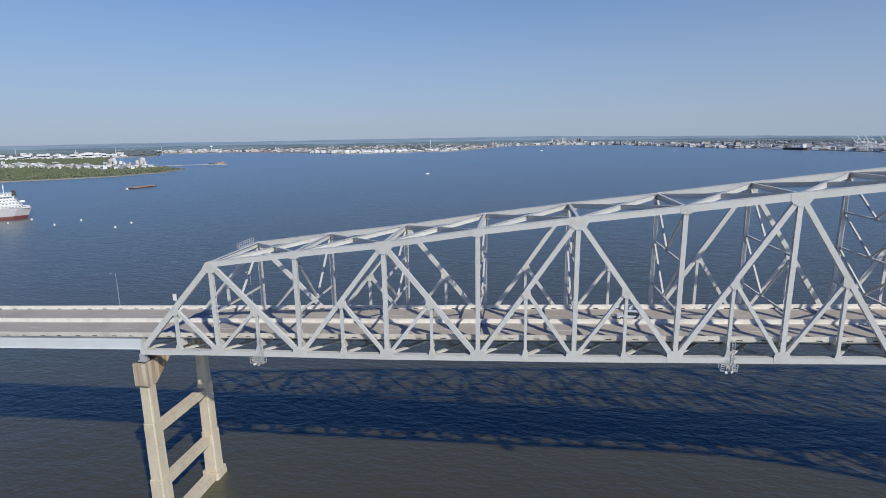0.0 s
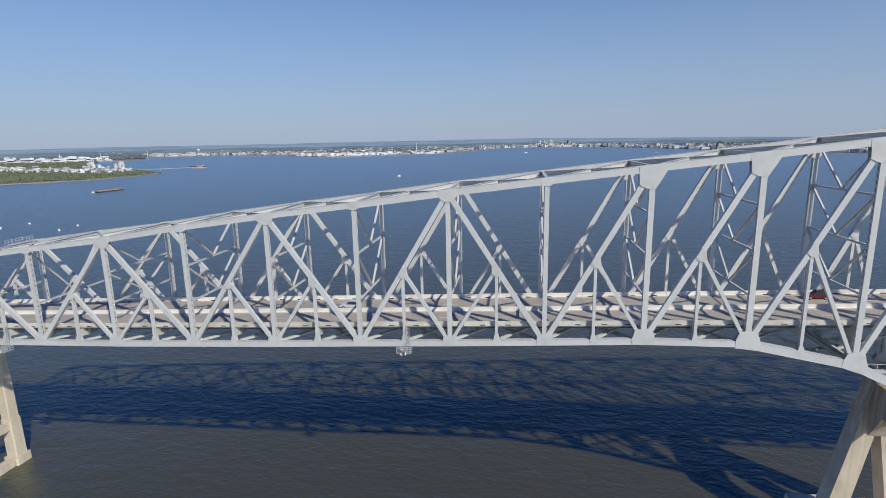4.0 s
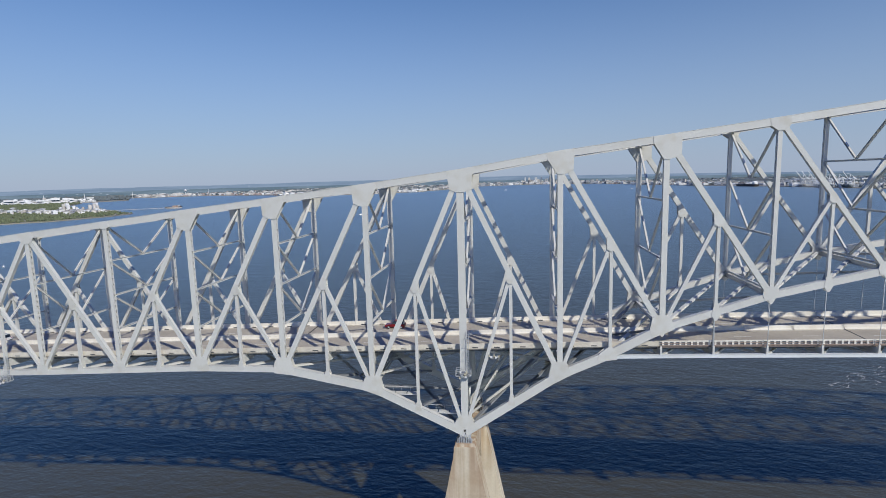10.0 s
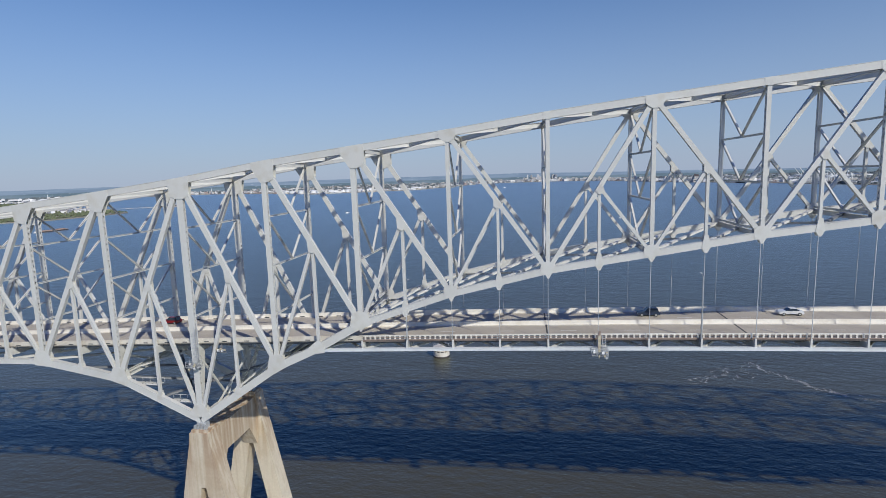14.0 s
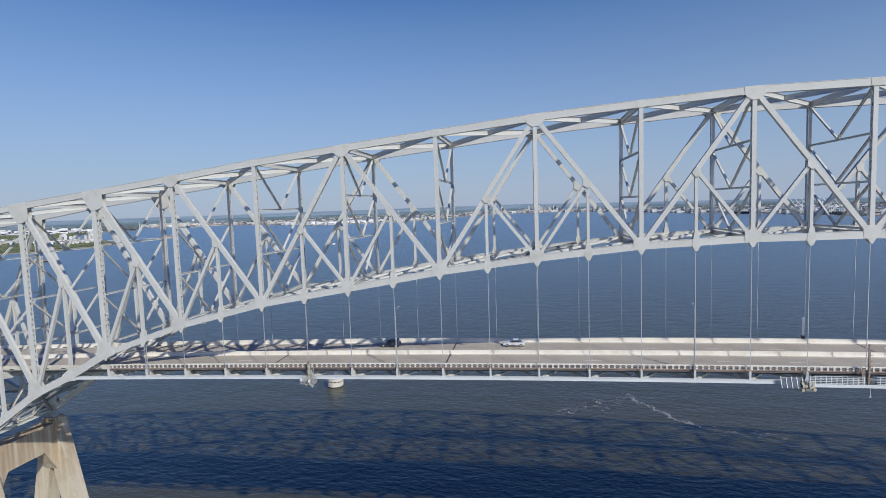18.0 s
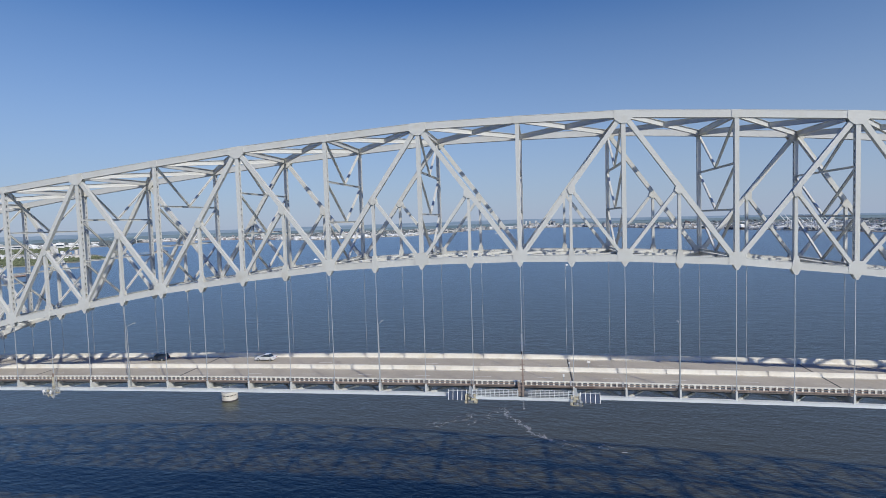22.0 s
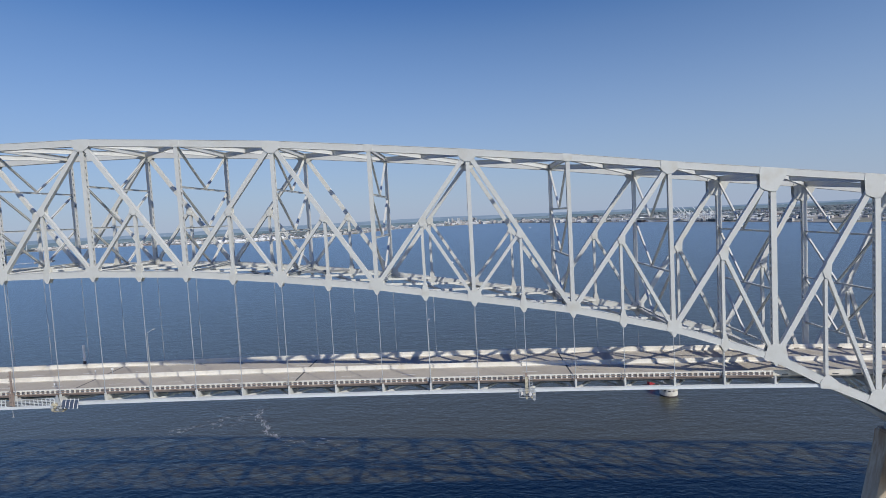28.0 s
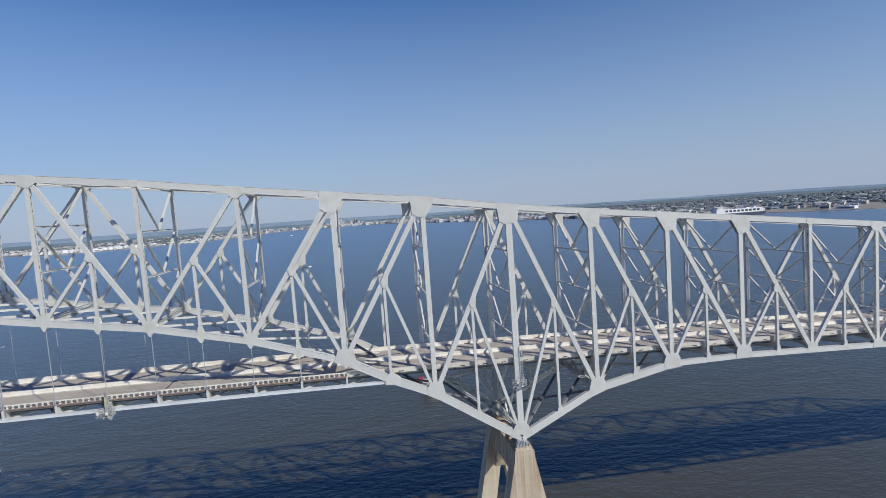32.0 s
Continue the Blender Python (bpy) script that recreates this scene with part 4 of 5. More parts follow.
def town(a, b, near, far, n, kinds, group, hmax=1.0):
    for i in range(n):
        az = radians(rnd.uniform(a, b))
        r = shore_r(az) + near + (far - near) * rnd.random() ** 1.4
        if r > 4690:
            r = rnd.uniform(min(shore_r(az) + near, 4680), 4690)
        wall, roof, w, d, h, nm, lab, cat = kinds[rnd.randrange(len(kinds))]
        building(nm, r * math.sin(az), r * math.cos(az), w * rnd.uniform(0.35, 1.0), d * rnd.uniform(0.5, 1.1), h * rnd.uniform(0.45, 1.1) * hmax, -math.degrees(az) + rnd.uniform(-25, 25), wall, roof, lab, cat, group)


SHED = (WHITE, WHITE, 65, 30, 10, "warehouse", "long white warehouse on the far shore", "warehouse")
SHED2 = (TAN, WHITE, 45, 24, 10, "warehouse", "tan warehouse with a white roof", "warehouse")
ROWH = (BRICKY, ROOF, 40, 14, 10, "row_house", "row of brick houses among trees", "houses")
FLAT = (TAN, ROOF, 30, 16, 17, "apartment_block", "tan apartment block on the far shore", "building")
GREY = (GREYWALL, ROOF, 36, 20, 15, "office_block", "grey office block on the far shore", "building")
town(-40, -27, 10, 500, 70, [SHED, SHED, SHED2, ROWH, ROWH, FLAT], "inlet shore buildings")
town(-27, -9, 10, 260, 65, [SHED, SHED, SHED2, FLAT], "terminal buildings")
town(-27, -8, 250, 1200, 70, [SHED, FLAT, SHED2, GREY, ROWH], "town buildings")
town(-8, 16, 10, 350, 100, [SHED, FLAT, SHED, GREY, SHED2], "harbour front buildings")
town(14, 30, 10, 900, 95, [SHED, SHED2, GREY, ROWH, FLAT], "east shore buildings")
town(28, 56, 15, 700, 48, [SHED, SHED, SHED2, GREY, FLAT], "terminal sheds")
# the small houses and yards that fill the shores
HOUSE = (WHITE, ROOF, 18, 11, 8, "house", "small white house among trees on the far shore", "house")
HOUSE2 = (BRICKY, ROOF, 22, 12, 9, "house", "small brick house among trees on the far shore", "house")
HOUSE3 = (TAN, WHITE, 26, 14, 9, "house", "small tan house with a pale roof", "house")


def houses(name, a, b, near, far, n, kinds, label, tall=1.0):
    """Countless small buildings of one stretch of shore, with eaves, roof and a window band greyed for haze each."""
    mats = [WHITE, TAN, BRICKY, GREYWALL, ROOF, HAZEGLASS]
    v, f, mi = [], [], []
    for i in range(n):
        az = radians(rnd.uniform(a, b))
        r = shore_r(az) + near + (far - near) * rnd.random() ** 1.4
        if r > 4690:
            r = rnd.uniform(min(shore_r(az) + near, 4680), 4690)
        wall, roof, w, d, h = kinds[rnd.randrange(len(kinds))][:5]
        w, d, h = w * rnd.uniform(0.4, 1.1) / 2, d * rnd.uniform(0.5, 1.1) / 2, h * rnd.uniform(0.5, 1.15) * tall
        x, y = r * math.sin(az), r * math.cos(az)
        m = pose(x, y, ground_z(x, y) - 0.5, 0, 0, -math.degrees(az) + rnd.uniform(-35, 35))
        boxes = [(-w, w, -d, d, 0, h, mats.index(wall)), (-w - 0.4, w + 0.4, -d - 0.4, d + 0.4, h, h + 0.8, mats.index(roof)),
                 (-w * 0.5, w * 0.3, -d * 0.4, d * 0.4, h + 0.8, h + 2.2, mats.index(wall)), (-w + 0.8, w - 0.8, -d - 0.12, -d + 0.1, h * 0.4, h * 0.62, 5)]
        for x0, x1, y0, y1, z0, z1, q in boxes:
            k = len(v)
            v += [tuple(m @ Vector(p)) for p in ((x0, y0, z0), (x1, y0, z0), (x1, y1, z0), (x0, y1, z0), (x0, y0, z1), (x1, y0, z1), (x1, y1, z1), (x0, y1, z1))]
            f += [(k + 4, k + 5, k + 6, k + 7), (k, k + 1, k + 5, k + 4), (k + 1, k + 2, k + 6, k + 5), (k + 2, k + 3, k + 7, k + 6), (k + 3, k, k + 4, k + 7)]
            mi += [q] * 5
    me = mesh_of(name, verts=v, faces=f)
    for mat in mats:
        me.materials.append(mat)
    me.polygons.foreach_set("material_index", mi)
    tagged(new(name, me), label, "houses", kind="stuff")


houses("inlet_houses", -40, -26, 40, 900, 260, [HOUSE, HOUSE, HOUSE2, HOUSE3, SHED2], "small pale houses round the wooded inlet", 1.2)
houses("hill_houses", -26, -8, 60, 1500, 420, [HOUSE, HOUSE, HOUSE3, HOUSE2, SHED2], "small white and brick houses on the wooded rise", 1.2)
houses("harbour_houses", -8, 16, 20, 500, 380, [HOUSE, HOUSE3, FLAT, HOUSE2, SHED, GREY], "crowded pale buildings of the harbour front", 1.5)
houses("east_houses", 15, 33, 60, 1400, 300, [HOUSE, HOUSE2, HOUSE3, SHED], "small pale houses and sheds of the east shore", 1.3)
houses("yard_houses", 31, 55, 200, 1600, 260, [HOUSE, HOUSE3, HOUSE2, SHED2], "small pale sheds and stores behind the terminal", 1.2)
# tank farm
for i in range(15):
    az = radians(-27.2 + i * 0.62 + rnd.uniform(-0.15, 0.15))
    r = shore_r(az) + rnd.uniform(25, 90)
    tank(r * math.sin(az), r * math.cos(az), rnd.uniform(14, 22), rnd.uniform(12, 17), WHITE, "white round oil storage tank on the shore", "tank farm")
# towers of the city
for i in range(44):
    x = 60 + rnd.gauss(0, 85)
    y = rnd.uniform(4590, 4690)
    h = rnd.uniform(18, 38) if i > 6 else rnd.uniform(42, 60)
    w = rnd.uniform(11, 22)
    building("office_tower", x, y, w, w * 0.8, h, rnd.uniform(-20, 20), (WHITE, TAN, GREYWALL, TAN)[i % 4], ROOF, "grey high-rise tower on the city skyline", "skyscraper", "city towers", windows=True)


def crane(x, y, turn):
    root = thing("quay_crane", pose(x, y, 2.5, 0, 0, turn) @ Matrix.Scale(0.72, 4), "white steel quay crane with its boom raised", "harbour crane", "quay cranes")
    m = root.matrix_basis

    def beam(name, a, b, w):
        bar(name, root, m @ Vector(a), m @ Vector(b), w * 0.72, w * 0.72, "box", CRANEWHITE)
    for sx in (-13, 13):
        for sy in (-9, 9):
            beam("leg", (sx, sy, 0), (sx * 0.92, sy, 46), 2.4)
        beam("cross_beam", (sx, -9, 18), (sx, 9, 18), 2.0)
    for sy in (-9, 9):
        beam("portal_beam", (-13, sy, 19), (13, sy, 19), 2.2)
        beam("brace", (-13, sy, 19), (12, sy, 45), 1.4)
    beam("girder", (-14, 0, 46), (32, 0, 46), 4.0)
    beam("mast", (-10, 0, 46), (-4, 0, 72), 2.6)
    beam("back_stay", (-4, 0, 72), (24, 0, 48), 1.2)
    beam("boom", (-14, 0, 46), (-52, 0, 92), 3.0)
    beam("boom_stay", (-4, 0, 72), (-36, 0, 74), 1.0)
    part("machine_house", mesh_of("machine_house", [(8, 20, -5, 5, 48, 55)]), CRANEWHITE, root, m)


for x, y in ((1100, 2455), (1106, 2421), (1114, 2385), (1130, 2312), (1142, 2268), (1156, 2222)):
    crane(x, y, 8)


def heap(x, y, w, d, h, label, name="ore_pile"):
    v = [(-w / 2, -d / 2, 0), (w / 2, -d / 2, 0), (w / 2, d / 2, 0), (-w / 2, d / 2, 0), (-w / 4, 0, h), (w / 4, 0, h * 0.9)]
    me = mesh_of(name, verts=v, faces=[(0, 1, 5, 4), (1, 2, 5), (2, 3, 4, 5), (3, 0, 4), (3, 2, 1, 0)])
    me.materials.append(COAL)
    ob = new(name, me)
    ob.matrix_basis = Matrix.Translation((x, y, ground_z(x, y) - 0.3))
    return tagged(ob, label, "heap", "ore piles")


# the first, tallest heap is a stand-in for a dark tower-like structure
for x, y, w, h in ((862, 3120, 46, 44), (1010, 2860, 80, 14), (760, 3420, 60, 16)):
    heap(x, y, w, 40, h, "dark heap of ore, or a tall dark structure, on the terminal quay")

# ---- craft on the water ----
HULLGREY = material("grey_hull_paint", (0.46, 0.45, 0.44), 0.5, spots=(0.36, 0.30, 0.26), spot_scale=0.1, grain=0.08)
HULLRED = material("red_boot_paint", (0.15, 0.045, 0.040), 0.6, spots=(0.11, 0.05, 0.045), spot_scale=0.1, grain=0.1)
SHIPWHITE = material("ship_white", (0.80, 0.79, 0.76), 0.5, spots=(0.66, 0.60, 0.52), spot_scale=0.1, spot_amount=0.5, grain=0.05)
RUSTDECK = material("rusty_barge", (0.36, 0.25, 0.19), 0.85, spots=(0.46, 0.37, 0.28), spot_scale=0.06, spot_amount=1.0, grain=0.2, grain_scale=0.5)
DARKHULL = material("dark_hull", (0.06, 0.05, 0.05), 0.6)


def cargo_ship():
    u = Vector((-0.674, -0.74, 0))
    root = thing("cargo_ship", Matrix.Translation((-910, 466, -2)) @ pose(0, 0, 0, 0, 0, math.degrees(math.atan2(u.y, u.x))), "grey and red cargo ship with a white deckhouse at anchor", "ship")
    m = root.matrix_basis
    L, B = 150, 24

    def hull_ring(z, cut):
        return [(cut, -B / 2 * 0.55, z), (cut + 14, -B / 2, z), (L - 20, -B / 2, z), (L, 0, z), (L - 20, B / 2, z), (cut + 14, B / 2, z), (cut, B / 2 * 0.55, z)]
    for name, z0, c0, z1, c1, mat in (("lower_hull", 0, 7, 6.2, 4, HULLRED), ("upper_hull", 6.2, 4, 15, 0, HULLGREY)):
        v = hull_ring(z0, c0) + hull_ring(z1, c1)
        part(name, mesh_of(name, verts=v, faces=[tuple(range(6, -1, -1)), tuple(range(7, 14))] + [(i, (i + 1) % 7, (i + 1) % 7 + 7, i + 7) for i in range(7)]), mat, root, m)
    part("bulwark", mesh_of("bulwark", [(2, 60, -10.5, -10.1, 15, 16.3), (2, 60, 10.1, 10.5, 15, 16.3), (1.5, 2, -7, 7, 15, 16.3)]), SHIPWHITE, root, m)
    for i, (x0, x1, w, z0, z1) in enumerate(((9, 34, 10.5, 15, 19), (11, 33, 10, 19, 22.5), (13, 32, 9, 22.5, 26), (15, 31, 8, 26, 29.5), (17, 29, 11, 29.5, 33))):
        part("deckhouse_tier", mesh_of("deckhouse_tier", [(x0, x1, -w, w, z0, z1 - 0.3), (x0 - 1, x1 + 1, -w - 0.6, w + 0.6, z1 - 0.3, z1)]), SHIPWHITE, root, m)
        for j in range(int((x1 - x0 - 3) / 3.2)):
            for side in (-1, 1):
                part("window", mesh_of("window", [(x0 + 1.5 + j * 3.2, x0 + 2.9 + j * 3.2, side * w - 0.06, side * w + 0.06, z0 + 1.3, z0 + 2.3)]), GLASS, root, m)
    part("funnel", mesh_of("funnel", [(12.5, 16.5, -1.9, 1.9, 29.5, 34), (12.8, 16.2, -1.6, 1.6, 34, 35.6)]), DARKHULL, root, m)
    part("mast", mesh_of("mast", [(23, 24, -0.5, 0.5, 33, 43), (23.2, 23.8, -4, 4, 39, 39.5)]), SHIPWHITE, root, m)
    part("crane_post", mesh_of("crane_post", [(48, 51, -1.5, 1.5, 15, 32), (50, 70, -0.7, 0.7, 29, 30.5)]), SHIPWHITE, root, m)
    part("lifeboat", mesh_of("lifeboat", [(5, 12, -13.0, -9, 20, 22.5)]), SHIPWHITE, root, m)


cargo_ship()
root = thing("barge", Matrix.Translation((-1048, 841, -1)) @ pose(0, 0, 0, 0, 0, 82) @ Matrix.Scale(0.76, 4), "long rusty orange deck barge lying at anchor", "barge")
part("hull", prism("hull", [(-38, 3.6), (38, 3.6), (36, 0), (-36, 0)], -8, 8), DARKHULL, root, root.matrix_basis)
part("cargo", mesh_of("cargo", [(-36, 37, -7, 7, 3.6, 4.6), (-30, -6, -6, 6, 4.6, 6.0), (2, 30, -5.5, 5.5, 4.6, 6.4), (-36, -35, -7, 7, 4.6, 6.2)]), RUSTDECK, root, root.matrix_basis)
root = thing("tug_boat", pose(-1053, 805, -0.3, 0, 0, 82) @ Matrix.Scale(0.55, 4), "small white tug at the end of the barge", "boat")
part("hull", prism("hull", [(-6, 2), (7, 2.6), (5.5, 0), (-5.5, 0)], -2.6, 2.6), SHIPWHITE, root, root.matrix_basis)
part("cabin", mesh_of("cabin", [(-2, 3, -1.6, 1.6, 2, 5), (-1.5, 2, -1.3, 1.3, 5, 6.6)]), SHIPWHITE, root, root.matrix_basis)
for x, y in ((-895, 419), (-890, 444), (-827, 410), (-823, 442), (-745, 400), (-749, 429)):
    root = thing("mooring_buoy", (x, y, -0.4), "small white mooring buoy floating on the river", "buoy", "mooring buoys")
    n = 12
    c = [(1.1 * math.cos(2 * math.pi * i / n), 1.1 * math.sin(2 * math.pi * i / n)) for i in range(n)]
    part("float", prism("float", c, 0, 1.9, "z"), SHIPWHITE, root, root.matrix_basis)
    part("post", mesh_of("post", [(-0.2, 0.2, -0.2, 0.2, 1.9, 2.9)]), GALV, root, root.matrix_basis)
for x, y, turn, s in ((-548, 1183, 30, 1.0), (-215, 3000, 10, 1.6), (420, 2700, -20, 1.3), (60, 900, 60, 0.8)):
    root = thing("motor_boat", pose(x, y, -0.2, 0, 0, turn), "small white motor boat on the river", "boat", "motor boats")
    part("hull", prism("hull", [(-5 * s, 1.2 * s), (6 * s, 1.7 * s), (4.5 * s, 0), (-4.7 * s, 0)], -1.6 * s, 1.6 * s), SHIPWHITE, root, root.matrix_basis)
    part("cabin", mesh_of("cabin", [(-2 * s, 2.2 * s, -1.2 * s, 1.2 * s, 1.2 * s, 2.9 * s)]), SHIPWHITE, root, root.matrix_basis)
# jetty off the spit
root = thing("jetty", (-1480, 1640, 0), "long pale concrete jetty on piles with a loading platform", "jetty")
ja, jb = Vector((-1560, 1560, 3.2)), Vector((-1410, 1690, 3.2))
bar("walkway", root, ja, jb, 6, 1.0, "box", TAN)
for i in range(12):
    p = ja + (jb - ja) * ((i + 0.5) / 12)
    part("pile", mesh_of("pile", [(-0.6, 0.6, -0.6, 0.6, -5, 2.8)]), TAN, root, Matrix.Translation((p.x, p.y, 0)))
part("platform", mesh_of("platform", [(-22, 22, -12, 12, 0, 4)]), TAN, root, Matrix.Translation((-1400, 1705, 0)))
part("shelter", mesh_of("shelter", [(-8, 8, -5, 5, 4, 10)]), RUSTDECK, root, Matrix.Translation((-1396, 1705, 0)))
ship = thing("moored_barge", pose(-1440, 1760, -1, 0, 0, 20), "dark barge moored off the jetty", "barge")
part("hull", prism("hull", [(-30, 5), (30, 5), (28, 0), (-28, 0)], -7, 7), DARKHULL, ship, ship.matrix_basis)
part("house", mesh_of("house", [(14, 24, -4, 4, 5, 10)]), GREYWALL, ship, ship.matrix_basis)
# white car carrier at the east quay
root = thing("car_carrier", pose(1335, 1394, -1, 0, 0, -4), "white and dark blue car carrier moored off the east quay", "ship")
part("hull", prism("hull", [(-80, 12), (84, 12), (78, 0), (-74, 0)], -14, 14), material("navy_hull", (0.05, 0.06, 0.10), 0.5), root, root.matrix_basis)
part("superstructure", mesh_of("superstructure", [(-79, 74, -13.5, 13.5, 12, 25)]), SHIPWHITE, root, root.matrix_basis)
part("bridge_house", mesh_of("bridge_house", [(-76, -58, -13, 13, 25, 32), (-78, -56, -15, 15, 32, 33)]), SHIPWHITE, root, root.matrix_basis)
part("ramp_house", mesh_of("ramp_house", [(20, 32, -12, 12, 25, 28), (50, 56, -6, 6, 25, 30)]), SHIPWHITE, root, root.matrix_basis)
for i in range(9):
    part("opening", mesh_of("opening", [(-50 + i * 13, -42 + i * 13, -13.7, -13.4, 16, 22)]), GLASS, root, root.matrix_basis)
# dark bulk carrier at the ore quay
root = thing("bulk_carrier", pose(975, 2725, -1, 0, 0, -72), "dark bulk carrier with a pale deckhouse moored at the ore quay", "ship")
part("hull", prism("hull", [(-64, 11), (66, 12), (60, 0), (-58, 0)], -11, 11), DARKHULL, root, root.matrix_basis)
part("deckhouse", mesh_of("deckhouse", [(44, 58, -9, 9, 11, 24), (46, 52, -11, 11, 24, 27)]), SHIPWHITE, root, root.matrix_basis)
for i in range(5):
    part("hatch", mesh_of("hatch", [(-52 + i * 18, -40 + i * 18, -7, 7, 11.5, 13.5)]), HULLGREY, root, root.matrix_basis)
for i in range(3):
    part("deck_crane", mesh_of("deck_crane", [(-38 + i * 27, -36 + i * 27, -1, 1, 11.5, 26), (-37 + i * 27, -20 + i * 27, -0.6, 0.6, 24, 25.2)]), HULLGREY, root, root.matrix_basis)
# water tower above the inlet houses
wx, wy = -2560, 3560
root = thing("water_tower", (wx, wy, ground_z(wx, wy) - 0.5), "white round water tower above the houses of the inlet", "water tower")
n = 16
rings = [(2.2, 0), (1.8, 24), (3.5, 27), (9.5, 31), (11.5, 35), (10.0, 39), (5.0, 42), (0.6, 43)]
v = [(r * math.cos(2 * math.pi * i / n), r * math.sin(2 * math.pi * i / n), z) for r, z in rings for i in range(n)]
part("stem_and_bowl", mesh_of("bowl", verts=v, faces=[(a * n + i, a * n + (i + 1) % n, (a + 1) * n + (i + 1) % n, (a + 1) * n + i) for a in range(len(rings) - 1) for i in range(n)]), SHIPWHITE, root, root.matrix_basis)
# dark lattice mast behind the east terminal
MASTSTEEL = material("dark_mast_steel", (0.10, 0.11, 0.13), 0.6)
mast = thing("radio_mast", (1668, 1477, ground_z(1668, 1477) - 0.5), "dark steel lattice mast behind the east terminal", "mast")
mz = ground_z(1668, 1477) - 0.5
for sx in (-1, 1):
    for sy in (-1, 1):
        bar("leg", mast, (1668 + 4 * sx, 1477 + 4 * sy, mz), (1668 + 1.2 * sx, 1477 + 1.2 * sy, mz + 42), 0.9, 0.9, "box", MASTSTEEL)
for i in range(6):
    h0, h1 = 42 * i / 6, 42 * (i + 1) / 6
    w0, w1 = 4 - 2.8 * i / 6, 4 - 2.8 * (i + 1) / 6
    for sy in (-1, 1):
        bar("brace", mast, (1668 - w0, 1477 + sy * w0, mz + h0), (1668 + w1, 1477 + sy * w1, mz + h1), 0.5, 0.5, "box", MASTSTEEL)
part("top_platform", mesh_of("top_platform", [(-2.6, 2.6, -2.6, 2.6, 0, 1.2), (-0.3, 0.3, -0.3, 0.3, 1.2, 6)]), MASTSTEEL, mast, Matrix.Translation((1668, 1477, mz + 41.5)))

# ---- dolphins, foam ----
DOLPHIN = material("dolphin_concrete", (0.62, 0.58, 0.50), 0.85, spots=(0.45, 0.38, 0.28), spot_scale=0.4, spot_amount=0.8, grain=0.12)
for x, y in ((-154.6, 151), (181, 149)):
    root = thing("pier_dolphin", (x, y, -3), "round pale concrete dolphin with a railing guarding the pier", "dolphin", "channel dolphins")
    at = Matrix.Translation((x, y, 0))
    n = 24
    # the slot's core is coloured dark to stand for shade in the gap
    for nm, r, z0, z1, mat in (("waterline_band", 4.05, -3, 0.6, DARKHULL), ("drum", 4.0, 0.6, 2.6, DOLPHIN), ("slot", 3.3, 2.6, 3.3, DARKHULL), ("cap", 4.15, 3.3, 4.6, DOLPHIN), ("kerb", 1.5, 4.6, 5.0, DOLPHIN)):
        c = [(r * math.cos(2 * math.pi * i / n), r * math.sin(2 * math.pi * i / n)) for i in range(n)]
        part(nm, prism(nm, c, z0, z1, "z"), mat, root, at)
    for i in range(12):
        a = 2 * math.pi * i / 12
        part("pillar", mesh_of("pillar", [(-0.25, 0.25, -0.35, 0.35, 2.6, 3.3)]), DOLPHIN, root, pose(x + 3.7 * math.cos(a), y + 3.7 * math.sin(a), 0, 0, 0, math.degrees(a)))
        part("rail_post", mesh_of("rail_post", [(-0.05, 0.05, -0.05, 0.05, 4.6, 5.7)]), GALV, root, pose(x + 3.9 * math.cos(a), y + 3.9 * math.sin(a), 0, 0, 0, math.degrees(a)))
        b = 2 * math.pi * (i + 1) / 12
        for zz in (5.15, 5.65):
            bar("rail", root, (x + 3.9 * math.cos(a), y + 3.9 * math.sin(a), zz), (x + 3.9 * math.cos(b), y + 3.9 * math.sin(b), zz), 0.07, 0.07, "box", GALV)
    part("light_post", mesh_of("light_post", [(-0.09, 0.09, -0.09, 0.09, 5.0, 8.2), (-0.3, 0.3, -0.3, 0.3, 8.2, 8.8)]), GALV, root, at)
RED = material("red_paint", (0.36, 0.025, 0.035), 0.4)
root = thing("work_boat", pose(177.5, 162, -0.4, 0, 0, 15) @ Matrix.Scale(0.8, 4), "dark work boat with a red cabin beside the dolphin", "boat")
part("hull", prism("hull", [(-5, 1.7), (6, 2.1), (4.5, 0), (-4.5, 0)], -1.8, 1.8), DARKHULL, root, root.matrix_basis)
part("cabin", mesh_of("cabin", [(-2, 1.6, -1.3, 1.3, 1.7, 3.8)]), RED, root, root.matrix_basis)
FOAM = material("river_foam", (0.58, 0.58, 0.56), 0.8, grain=0.2)
rnd = random.Random(8)
v, f = [], []
